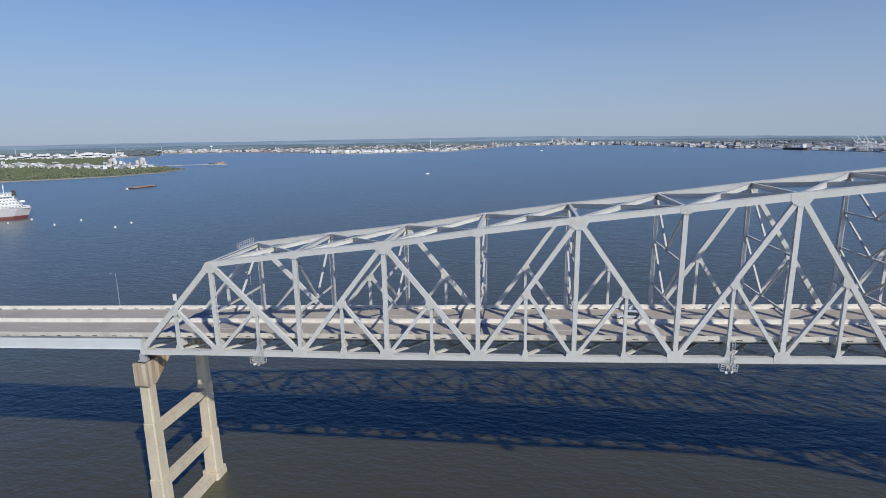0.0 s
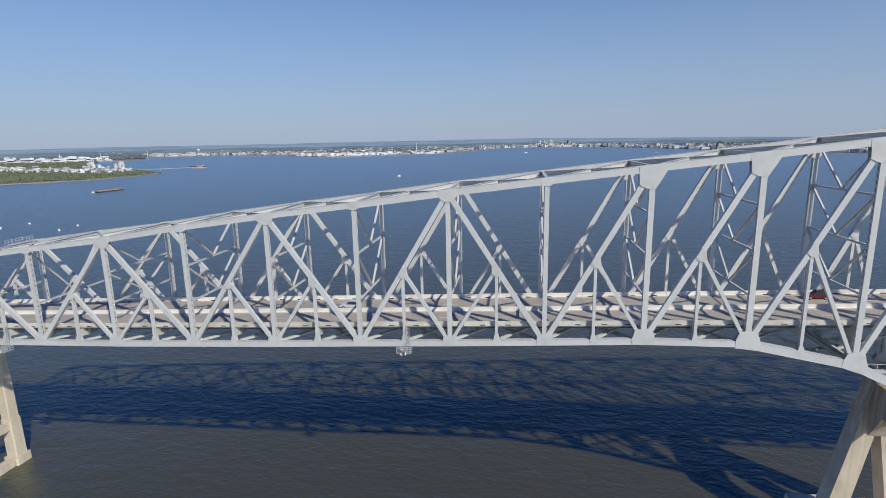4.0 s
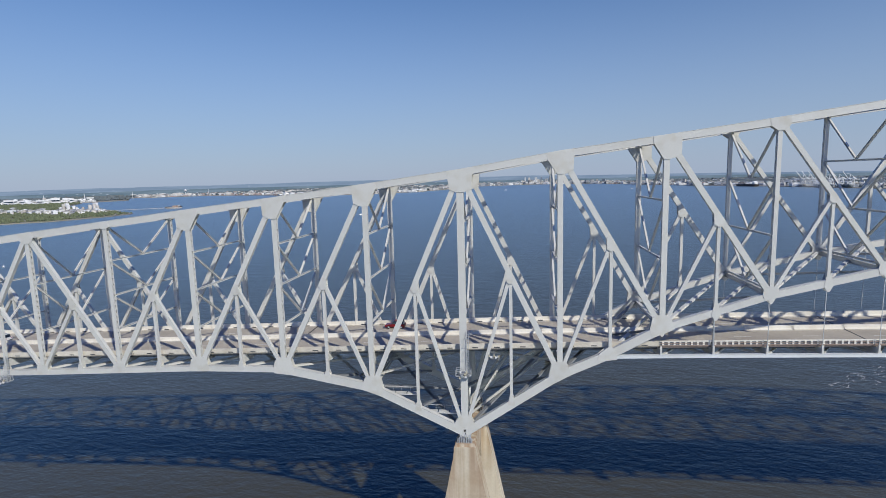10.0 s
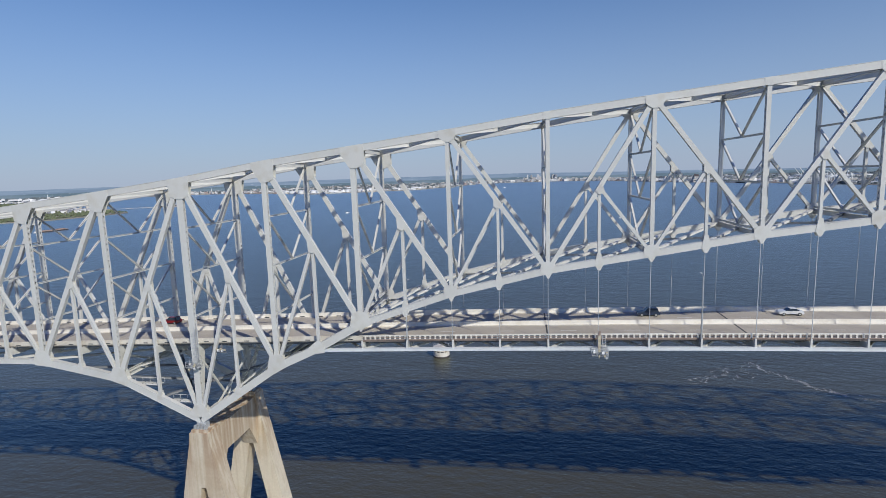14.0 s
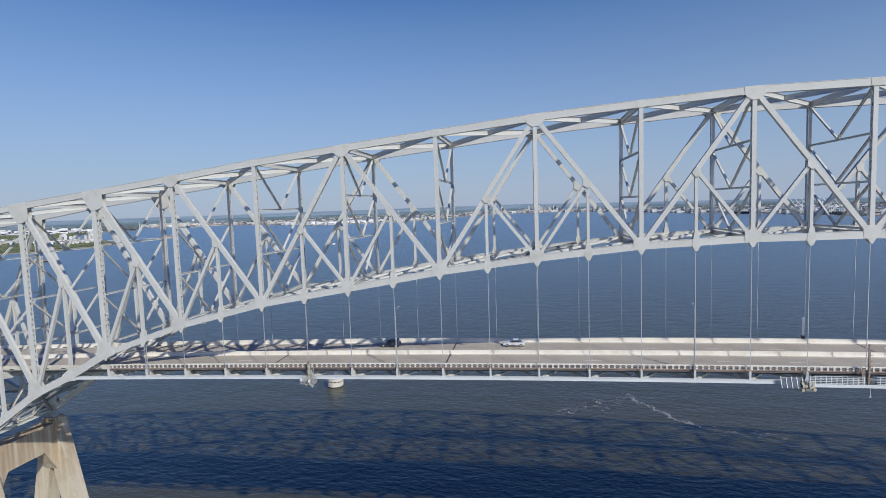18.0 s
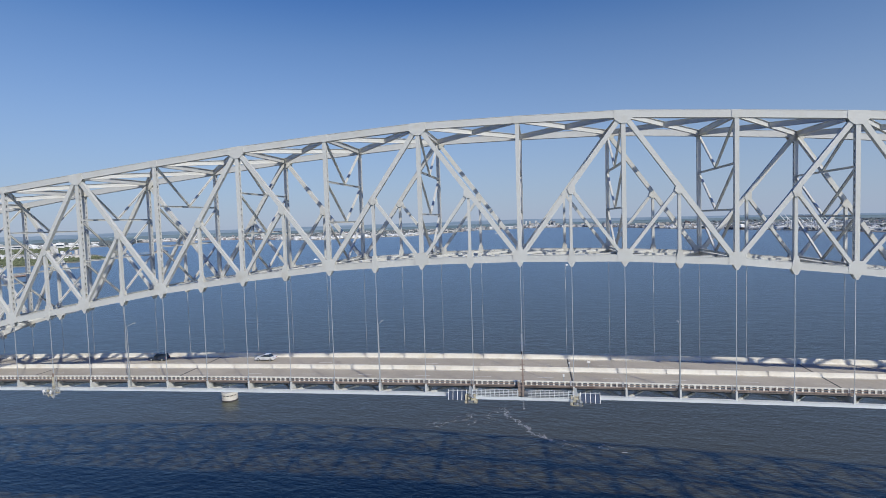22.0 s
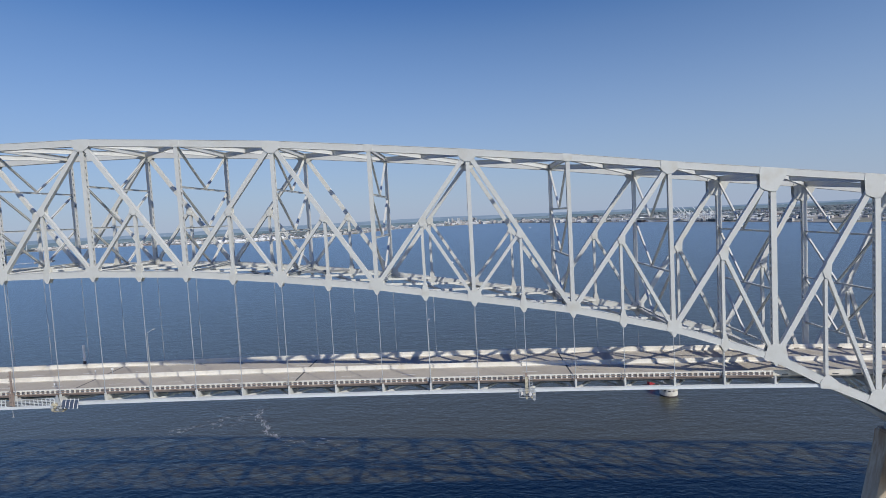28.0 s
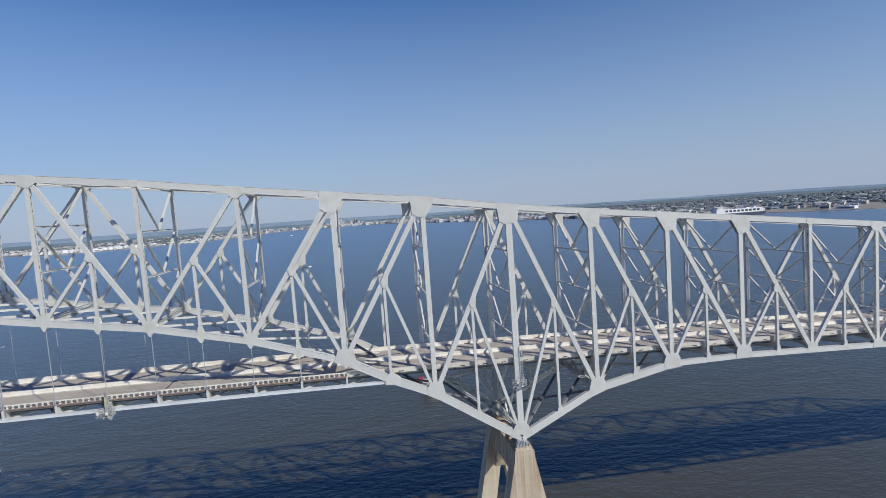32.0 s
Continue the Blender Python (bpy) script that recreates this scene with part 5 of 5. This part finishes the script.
for pa, pb, n, wig in (((-47, 124), (-13, 148), 26, 1.6), ((-15, 150), (-6, 131), 34, 0.9), ((-6, 131), (7, 114), 60, 0.7), ((7, 114), (40, 105), 14, 2.0), ((-30, 128), (-20, 138), 14, 4)):
    for i in range(int(n * 1.4)):
        t = rnd.random()
        dx, dy = pb[0] - pa[0], pb[1] - pa[1]
        x = pa[0] + dx * t + rnd.gauss(0, wig) * 0.5 + 1.5 * math.sin(t * 9)
        y = pa[1] + dy * t + rnd.gauss(0, wig)
        a0 = math.atan2(dy, dx) + rnd.gauss(0, 0.5)
        ln, wd = rnd.uniform(0.4, 1.9), rnd.uniform(0.05, 0.2)
        k = len(v)
        for j in range(8):
            a = j * math.pi / 4
            p, q = ln * math.cos(a) * rnd.uniform(0.7, 1.2), wd * math.sin(a) * rnd.uniform(0.4, 1.4) + 0.1 * math.sin(ln * math.cos(a) * 3)
            v.append((x + p * math.cos(a0) - q * math.sin(a0), y + p * math.sin(a0) + q * math.cos(a0), 0.03))
        f.append(tuple(range(k, k + 8)))
me = mesh_of("river_foam", verts=v, faces=f)
me.materials.append(FOAM)
tagged(new("river_foam", me), "thin white streaks of foam on the river", "foam", kind="stuff")

# ---- things on the bridge ----
LAMPTAN = material("weathered_lamp_box", (0.52, 0.47, 0.34), 0.7, spots=(0.30, 0.25, 0.17), spot_scale=1.5, spot_amount=0.9, grain=0.15)
POLE = material("lamp_pole_steel", (0.42, 0.43, 0.43), 0.45, metal=0.4, grain=0.08)


def street_lamp(x, y, s, h):
    z = deck_z(x) + 0.0
    root = thing("street_lamp", (x, y, z), "slim grey street lamp on the bridge edge", "street lamp", "street lamps")
    n = 8
    v = [(q * math.cos(2 * math.pi * i / n), q * math.sin(2 * math.pi * i / n), zz) for q, zz in ((0.13, -0.9), (0.06, h)) for i in range(n)]
    part("pole", mesh_of("pole", verts=v, faces=[(i, (i + 1) % n, (i + 1) % n + n, i + n) for i in range(n)] + [tuple(range(n, 2 * n))]), POLE, root, Matrix.Translation((x, y, z)))
    part("base", mesh_of("base", [(-0.22, 0.22, -0.22, 0.22, -1.2, 0.4)]), POLE, root, Matrix.Translation((x, y, z)))
    bar("arm", root, (x, y, z + h - 0.1), (x + 0.2, y + s * 1.5, z + h + 0.25), 0.09, 0.09, "box", POLE)
    part("lamp_head", mesh_of("lamp_head", [(-0.14, 0.14, -0.36, 0.36, -0.07, 0.08)]), GALV, root, Matrix.Translation((x + 0.2, y + s * 1.9, z + h + 0.25)))


for k in (14.5, 17.5, 20.5, 23.5, 26.5, 29.5):
    street_lamp(half_x(k), 0.42, 1, 11.6)
for x in (-424.0, -387.2, -480):
    street_lamp(x, YB + 0.3, -1, 9.6)


def basket(k, x, z, up, label):
    """An inspection basket with its ladder, in front of the near truss."""
    root = thing("inspection_basket", (x, -0.9, z), label, "platform", "inspection baskets")
    part("floor", mesh_of("floor", [(-1.5, 1.5, -0.75, 0.6, -0.08, 0.0)]), GALV, root, Matrix.Translation((x, -0.9, z)))
    for px in (-1.45, -0.5, 0.5, 1.45):
        for py in (-0.7, 0.55):
            part("post", mesh_of("post", [(px - 0.05, px + 0.05, py - 0.05, py + 0.05, 0, 1.25)]), GALV, root, Matrix.Translation((x, -0.9, z)))
    for zz in (0.45, 0.85, 1.25):
        for py in (-0.7, 0.55):
            part("rail", mesh_of("rail", [(-1.5, 1.5, py - 0.04, py + 0.04, zz - 0.04, zz + 0.04)]), GALV, root, Matrix.Translation((x, -0.9, z)))
    for px in (-0.35, 0.25):
        part("lamp_box", mesh_of("lamp_box", [(px - 0.28, px + 0.28, -0.5, 0.1, 0.1, 0.75)]), GALV, root, Matrix.Translation((x, -0.9, z)))
    jumble = random.Random(int(x * 10))
    for i in range(9):
        px, pz, w, h = jumble.uniform(-1.3, 1.0), jumble.uniform(-0.55, 0.75), jumble.uniform(0.25, 0.5), jumble.uniform(0.2, 0.45)
        py = jumble.uniform(-1.05, -0.75)
        part("flood_lamp", mesh_of("flood_lamp", [(px, px + w, py, py + 0.35, pz, pz + h), (px + w / 2 - 0.04, px + w / 2 + 0.04, py + 0.1, py + 0.2, pz - 0.25, pz + h + 0.25)]),
             (LAMPTAN, GALV, SHIPWHITE, DARKSTEEL)[i % 4], root, Matrix.Translation((x, -0.9, z)))
    lad = part("ladder", mesh_of("ladder", [(0.5, 0.58, 0.3, 0.38, 0, up), (1.0, 1.08, 0.3, 0.38, 0, up)]), GALV, root, Matrix.Translation((x, -0.9, z)))
    for i in range(int(up / 0.45)):
        part("rung", CACHE.setdefault("rung", mesh_of("rung", [(0.58, 1.0, 0.31, 0.37, -0.03, 0.03)])), GALV, lad, Matrix.Translation((x, -0.9, z + 0.3 + i * 0.45)))
    for i in range(int(up / 1.3)):
        part("cage_hoop", CACHE.setdefault("hoop", mesh_of("hoop", [(0.45, 0.5, -0.4, 0.38, -0.03, 0.03), (1.08, 1.13, -0.4, 0.38, -0.03, 0.03), (0.45, 1.13, -0.45, -0.4, -0.03, 0.03)])),
             GALV, lad, Matrix.Translation((x, -0.9, z + 0.9 + i * 1.3)))


for k in (1.5, 6.5, 37.5, 42.5):
    basket(k, half_x(k), low_z(k) - 1.6, 5.6, "small galvanised steel inspection basket under the bottom chord")
for x in (-182.88, 182.88):
    basket(12, x, 50.4, 8.4, "galvanised inspection basket with caged ladder on the tower post")
for x in (-100.4, 100.4):
    basket(16.5, x, deck_z(x) - 2.6, 3.6, "small galvanised inspection basket hung at the roadway edge")

# gusset plates that carry the baskets of the hung street
for x in (-100.4, 100.4):
    root = thing("basket_bracket", (x, -0.4, deck_z(x) - 2.2), "narrow weathered tan steel bracket with a dark cap", "bracket", "basket brackets")
    z = deck_z(x)
    part("plate", prism("plate", [(x - 0.3, z - 2.3), (x + 0.35, z - 2.3), (x + 0.25, z + 0.9), (x - 0.2, z + 0.9)], -0.46, -0.32), LAMPTAN, root)
    part("cap", mesh_of("cap", [(x - 0.17, x + 0.22, -0.44, -0.34, z + 0.9, z + 1.7)]), RUSTRAIL, root, None, "dark brown cap")
    part("foot", mesh_of("foot", [(x - 0.7, x + 1.6, -0.75, -0.34, z - 2.4, z - 2.28)]), LAMPTAN, root)
# walkways and a lamp cluster in the bays beside the first tower
root = thing("tower_walkway", (-192, 1.5, 45), "pale steel inspection walkways beside the tower post", "walkway")
for xa, xb, z in ((-199.4, -192.3, 45.6), (-190.6, -183.9, 41.9)):
    n = 3
    for i in range(n):
        a, b = xa + (xb - xa) * i / n, xa + (xb - xa) * (i + 1) / n
        part("tread", mesh_of("tread", [(a + 0.12, b - 0.12, 1.0, 2.0, z - 0.08, z)]), STEEL, root)
    part("side_beam", mesh_of("side_beam", [(xa, xb, 0.86, 0.98, z - 0.3, z - 0.1)]), STEEL, root)
    part("handrail", mesh_of("handrail", [(xa, xb, 2.02, 2.08, z + 0.9, z + 0.98)] + [(xa + (xb - xa) * i / 4 - 0.03, xa + (xb - xa) * i / 4 + 0.03, 2.02, 2.08, z - 0.1, z + 0.9) for i in range(5)]), STEEL, root)
root = thing("flood_lamp_cluster", (-177, 0.2, 53.4), "cluster of weathered flood lamps on a bracket under the roadway", "lamp")
part("bracket", mesh_of("bracket", [(-178.2, -175.9, -0.1, 0.1, 53.3, 53.5), (-177.1, -176.9, -0.1, 0.5, 53.5, 54.9)]), DARKSTEEL, root)
jumble = random.Random(77)
for i in range(7):
    x, z = -178.0 + 0.3 * i, 53.5 + jumble.uniform(0, 0.5)
    part("flood_lamp", mesh_of("flood_lamp", [(x, x + 0.28, -0.45, -0.1, z, z + 0.4)]), (LAMPTAN, SHIPWHITE, GALV)[i % 3], root)
# middle maintenance gallery with panels
zc = deck_z(0)
root = thing("maintenance_gallery", (0, -0.9, zc - 2.0), "pale steel maintenance gallery with solar panels at mid-span", "platform")
part("floor", mesh_of("floor", [(-9.3, 8.9, -1.4, -0.35, zc - 1.95, zc - 1.85)]), GALV, root)
part("fascia", mesh_of("fascia", [(-9.3, 8.9, -1.46, -1.4, zc - 2.1, zc - 1.55)]), GIRDER, root)
for i in range(23):
    x = -9.3 + i * 18.2 / 22
    if -0.9 < x < 0.9:
        continue
    part("post", mesh_of("post", [(x - 0.06, x + 0.06, -1.44, -1.36, zc - 1.85, zc - 0.2)]), GIRDER, root)
for z in (-1.4, -1.1, -0.8, -0.5, -0.2):
    for xa, xb in ((-9.3, -0.8), (0.9, 8.9)):
        part("rail", mesh_of("rail", [(xa, xb, -1.43, -1.37, zc + z - 0.035, zc + z + 0.035)]), GIRDER, root)
part("back_screen", mesh_of("back_screen", [(-9.3, 8.9, -0.4, -0.36, zc - 1.85, zc - 0.75)]), DARKSTEEL, root)
for x0 in (-13.8, 10.2):
    fr = part("panel_rack", mesh_of("panel_rack", [(x0, x0 + 3.4, -1.5, -1.4, zc - 2.25, zc - 2.15), (x0, x0 + 3.4, -1.0, -0.9, zc - 0.75, zc - 0.65)]), GALV, root)
    for i in range(4):
        xx = x0 + 0.06 + i * 0.84
        v = [(xx, -1.62, zc - 2.2), (xx + 0.76, -1.62, zc - 2.2), (xx + 0.76, -0.95, zc - 0.7), (xx, -0.95, zc - 0.7)]
        v += [(a, b + 0.06, c - 0.03) for a, b, c in v]
        part("solar_panel", mesh_of("solar_panel", verts=v, faces=[(0, 1, 2, 3), (7, 6, 5, 4), (0, 4, 5, 1), (1, 5, 6, 2), (2, 6, 7, 3), (3, 7, 4, 0)]), material("panel_back", (0.07, 0.085, 0.12), 0.25) if i == 0 and x0 < 0 else bpy.data.materials["panel_back"], fr)
rnd = random.Random(31)
for x0 in (-13.8, 10.2):
    for i in range(5):
        xx = x0 + 0.02 + i * 0.84
        part("panel_frame", mesh_of("panel_frame", [(xx - 0.06, xx + 0.06, -1.7, -1.6, zc - 2.3, zc - 2.1)], verts=[(xx - 0.05, -1.68, zc - 2.2), (xx + 0.05, -1.68, zc - 2.2), (xx + 0.05, -1.0, zc - 0.45), (xx - 0.05, -1.0, zc - 0.45)],
                                            faces=[(0, 1, 2, 3)]), SHIPWHITE, root)
for x0 in (-10.6, 8.4):
    part("lamp_tray", mesh_of("lamp_tray", [(x0, x0 + 2.2, -1.5, -0.6, zc - 2.9, zc - 2.75), (x0, x0 + 2.2, -0.7, -0.6, zc - 2.75, zc - 1.3)]), LAMPTAN, root)
    for i in range(4):
        for j in range(3):
            xx, zz, w, h = x0 + i * 0.52 + rnd.uniform(-0.1, 0.1), zc - 2.7 + j * 0.52 + rnd.uniform(-0.1, 0.1), rnd.uniform(0.3, 0.55), rnd.uniform(0.25, 0.5)
            part("lamp_box", mesh_of("lamp_box", [(xx, xx + w, -1.75 + rnd.uniform(-0.15, 0.15), -1.2, zz, zz + h), (xx + w / 2 - 0.05, xx + w / 2 + 0.05, -1.4, -1.3, zz - 0.3, zz + h + 0.3)]),
                 (LAMPTAN, GALV, LAMPTAN, DARKSTEEL)[rnd.randrange(4)], root)
    part("bracket", prism("bracket", [(x0 + 0.5, zc - 1.2), (x0 + 1.4, zc - 1.2), (x0 + 1.1, zc + 0.3), (x0 + 0.8, zc + 0.3)], -1.3, -1.15), GALV, root)
part("mast", mesh_of("mast", [(-0.13, 0.13, -0.95, -0.69, zc - 2.0, zc + 5.3), (-0.9, 0.1, -0.62, -0.5, zc - 1.6, zc + 0.75)]), RUSTRAIL, root, None, "brown weathered mast")
for i in range(6):
    part("step", mesh_of("step", [(-0.4, 0.4, -1.05, -0.95, zc - 0.6 + i, zc - 0.5 + i)]), RUSTRAIL, root)
part("hanging_rod", mesh_of("hanging_rod", [(0.06, 0.14, -1.2, -1.12, zc - 3.6, zc - 2.0), (-0.05, 0.25, -1.22, -1.1, zc - 3.8, zc - 3.6)]), GALV, root)
root = thing("navigation_light", (-0.6, YB + 0.3, zc), "white channel light on a dark bracket at mid-span", "navigation light")
part("post", mesh_of("post", [(-0.85, -0.35, YB + 0.1, YB + 0.5, zc - 0.4, zc + 1.6)]), DARKHULL, root)
part("lamp_housing", mesh_of("lamp_housing", [(-0.78, -0.42, YB + 0.12, YB + 0.48, zc + 1.6, zc + 5.4)]), SHIPWHITE, root)


def sign(x, y, z0, z1, w, h, label):
    root = thing("road_sign", (x, y, z0), label, "road sign", "road signs")
    part("post", mesh_of("post", [(x - 0.06, x + 0.06, y - 0.06, y + 0.06, z0, z1)]), POLE, root)
    part("panel", mesh_of("panel", [(x - w / 2, x + w / 2, y - 0.1, y - 0.07, z1 - h, z1)]), SHIPWHITE, root)


sign(12.8, YM, zc + 0.84, zc + 2.2, 0.6, 0.4, "small white road sign on the median barrier")
sign(7.4, YA, zc + 0.9, zc + 2.2, 0.3, 0.5, "small narrow sign on the roadway edge")
sign(9.0, YM, zc + 0.84, zc + 1.9, 0.3, 0.3, "small plain sign on the median barrier")
sign(-408.0, YB + 0.1, deck_z(408) + 0.9, deck_z(408) + 4.0, 1.05, 1.75, "white sign on a post on the far parapet")
# catwalk on the far corner of the end portal
root = thing("portal_catwalk", (node_x(1) - 0.6, WIDE - 4, top_z(1) + 0.5), "pale steel catwalk railing on top of the end portal", "catwalk")
part("floor", mesh_of("floor", [(node_x(1) - 1.2, node_x(1) - 0.3, 13.0, WIDE, top_z(1) + 0.5, top_z(1) + 0.6)]), GALV, root)
for i in range(9):
    y = 13.0 + i * (WIDE - 13.0) / 8
    part("post", mesh_of("post", [(node_x(1) - 1.25, node_x(1) - 1.13, y - 0.06, y + 0.06, top_z(1) + 0.6, top_z(1) + 1.6)]), GALV, root)
for zz in (1.1, 1.6):
    part("rail", mesh_of("rail", [(node_x(1) - 1.24, node_x(1) - 1.14, 13.0, WIDE, top_z(1) + zz - 0.06, top_z(1) + zz + 0.06)]), GALV, root)

# ---- cars ----
TYRE = material("tyre_rubber", (0.025, 0.025, 0.025), 0.85)
CARS = {}


def car(x, y, turn, colour, tall, label):
    mat = CARS.setdefault(colour, material("car_paint", colour, 0.25, grain=0.02))
    root = thing("car", pose(x, y, deck_z(x) + 0.01, 0, 0, turn), label, "car", "cars on the bridge")
    m = root.matrix_basis
    h, L = (1.72, 4.6) if tall else (1.45, 4.7)
    a = L / 2
    body = [(-a, 0.35), (-a, 0.85), (-a + 0.15, 0.98), (a - 1.3, 0.98), (a - 0.1, 0.82), (a, 0.6), (a, 0.35)]
    part("body", prism("body", body, -0.9, 0.9), mat, root, m)
    roof = [(-a + (0.2 if tall else 0.7), 0.98), (-a + (0.45 if tall else 1.35), h - 0.06), (-a + 1.6, h), (a - 2.2, h - 0.03), (a - 1.35, 0.98)]
    part("cabin", prism("cabin", roof, -0.74, 0.74), GLASS, root, m)
    part("roof", mesh_of("roof", [(-a + (0.5 if tall else 1.4), a - 2.15, -0.72, 0.72, h - 0.05, h + 0.03)]), mat, root, m)
    n = 14
    for sx in (-a + 0.85, a - 0.9):
        for sy in (-0.92, 0.92):
            c = [(0.33 * math.cos(2 * math.pi * i / n), 0.33 * math.sin(2 * math.pi * i / n) + 0.33) for i in range(n)]
            w = part("wheel", prism("wheel", c, -0.11, 0.11), TYRE, root, m @ Matrix.Translation((sx, sy * 0.92, 0)))
            c = [(0.2 * math.cos(2 * math.pi * i / n), 0.2 * math.sin(2 * math.pi * i / n) + 0.33) for i in range(n)]
            part("rim", prism("rim", c, -0.12, 0.12), GALV, w, m @ Matrix.Translation((sx, sy * 0.925, 0)))
    for sy in (-0.65, 0.65):
        part("headlight", mesh_of("headlight", [(a - 0.05, a + 0.02, sy - 0.18, sy + 0.18, 0.6, 0.75)]), SHIPWHITE, root, m)
        part("tail_light", mesh_of("tail_light", [(-a - 0.02, -a + 0.05, sy - 0.16, sy + 0.16, 0.68, 0.85)]), RED, root, m)


LANE = (YM + 2.7, YM + 6.3)
car(-200, LANE[1], 180, (0.17, 0.010, 0.014), True, "red sport utility car on the far carriageway")
car(-60, LANE[1], 180, (0.72, 0.72, 0.71), False, "white saloon car on the far carriageway")
car(-88, LANE[1], 180, (0.03, 0.045, 0.08), True, "dark blue sport utility car on the far carriageway")
car(-299, LANE[0], 180, (0.68, 0.68, 0.67), True, "white sport utility car behind the trusses")

# ---- marks and joints on the street ----
dash = mesh_of("lane_dash", [(-1.5, 1.5, -0.07, 0.07, 0.004, 0.010)])
x = -520.0
while x < 520:
    slope = math.degrees(math.atan((deck_z(x + 1) - deck_z(x - 1)) / 2))
    for y in (YM - 4.5, YM + 4.5):
        part("lane_dash", dash, LINE, deck, pose(x, y, deck_z(x) + 0.004, 0, -slope, 0))
    x += 12.192
for xa, xb in zip(STATIONS[::2], STATIONS[2::2]):
    for y in (YA + 0.75, YM - 0.8, YM + 0.8, YB - 0.75):
        strip("edge_line", xa, xb, [(y - 0.07, 0.003), (y + 0.07, 0.003), (y + 0.07, 0.009), (y - 0.07, 0.009)], LINE, deck)
for k in (4, 10, 16, 18, 22.5, 25, 28, 34, 40):
    x = half_x(k)
    strip("expansion_joint", x - 0.16, x + 0.16, [(YA + 0.3, 0.004), (YB - 0.3, 0.004), (YB - 0.3, 0.012), (YA + 0.3, 0.012)], JOINT, deck)
# scuppers in the near parapet
for xa in STATIONS[:-1]:
    if abs(xa) < 500:
        for o in (2.2, 6.4):
            part("scupper", CACHE.setdefault("scupper", mesh_of("scupper", [(-0.55, 0.55, -0.02, 0.03, 0.02, 0.2)])), JOINT, deck, Matrix.Translation((xa + o, YA - 0.2, deck_z(xa + o) + 0.04)))
for xa in STATIONS[:-1]:
    if 152 < abs(xa) < 500:
        for o in (2.0, 6.5):
            part("scupper", CACHE["scupper"], JOINT, deck, Matrix.Translation((xa + o, YB - 0.29, deck_z(xa + o) + 0.03)))
# bracing of the tower bays under the street
low2 = thing("tower_bracing", (0, YM, 48), "dark grey steel cross bracing under the roadway at the piers", "bridge bracing")
for k in (10, 11, 12, 13, 31, 32, 33, 34):
    x, zl, zh = node_x(k), low_z(k) + 0.8, deck_z(node_x(k)) - 2.2
    if zh - zl > 2.5:
        bar("brace", low2, (x, 0.5, zh), (x, YM, zl), 0.4, 0.45, "beam")
        bar("brace", low2, (x, WIDE - 0.5, zh), (x, YM, zl), 0.4, 0.45, "beam")
        bar("strut", low2, (x, 0.5, zl), (x, WIDE - 0.5, zl), 0.5, 0.6, "beam")
for s in (-1, 1):
    for a, b in ((11, 12), (12, 13), (13.0, 12), (12, 12.5)):
        i, j = (a, b) if s < 0 else (44 - a, 44 - b)
        for y in (6.0, WIDE - 6.0):
            bar("brace", low2, (half_x(i), y, low_z(i) + 0.6), (half_x(j), y + (2 if y < 9 else -2), deck_z(half_x(j)) - 2.4), 0.4, 0.45, "beam")
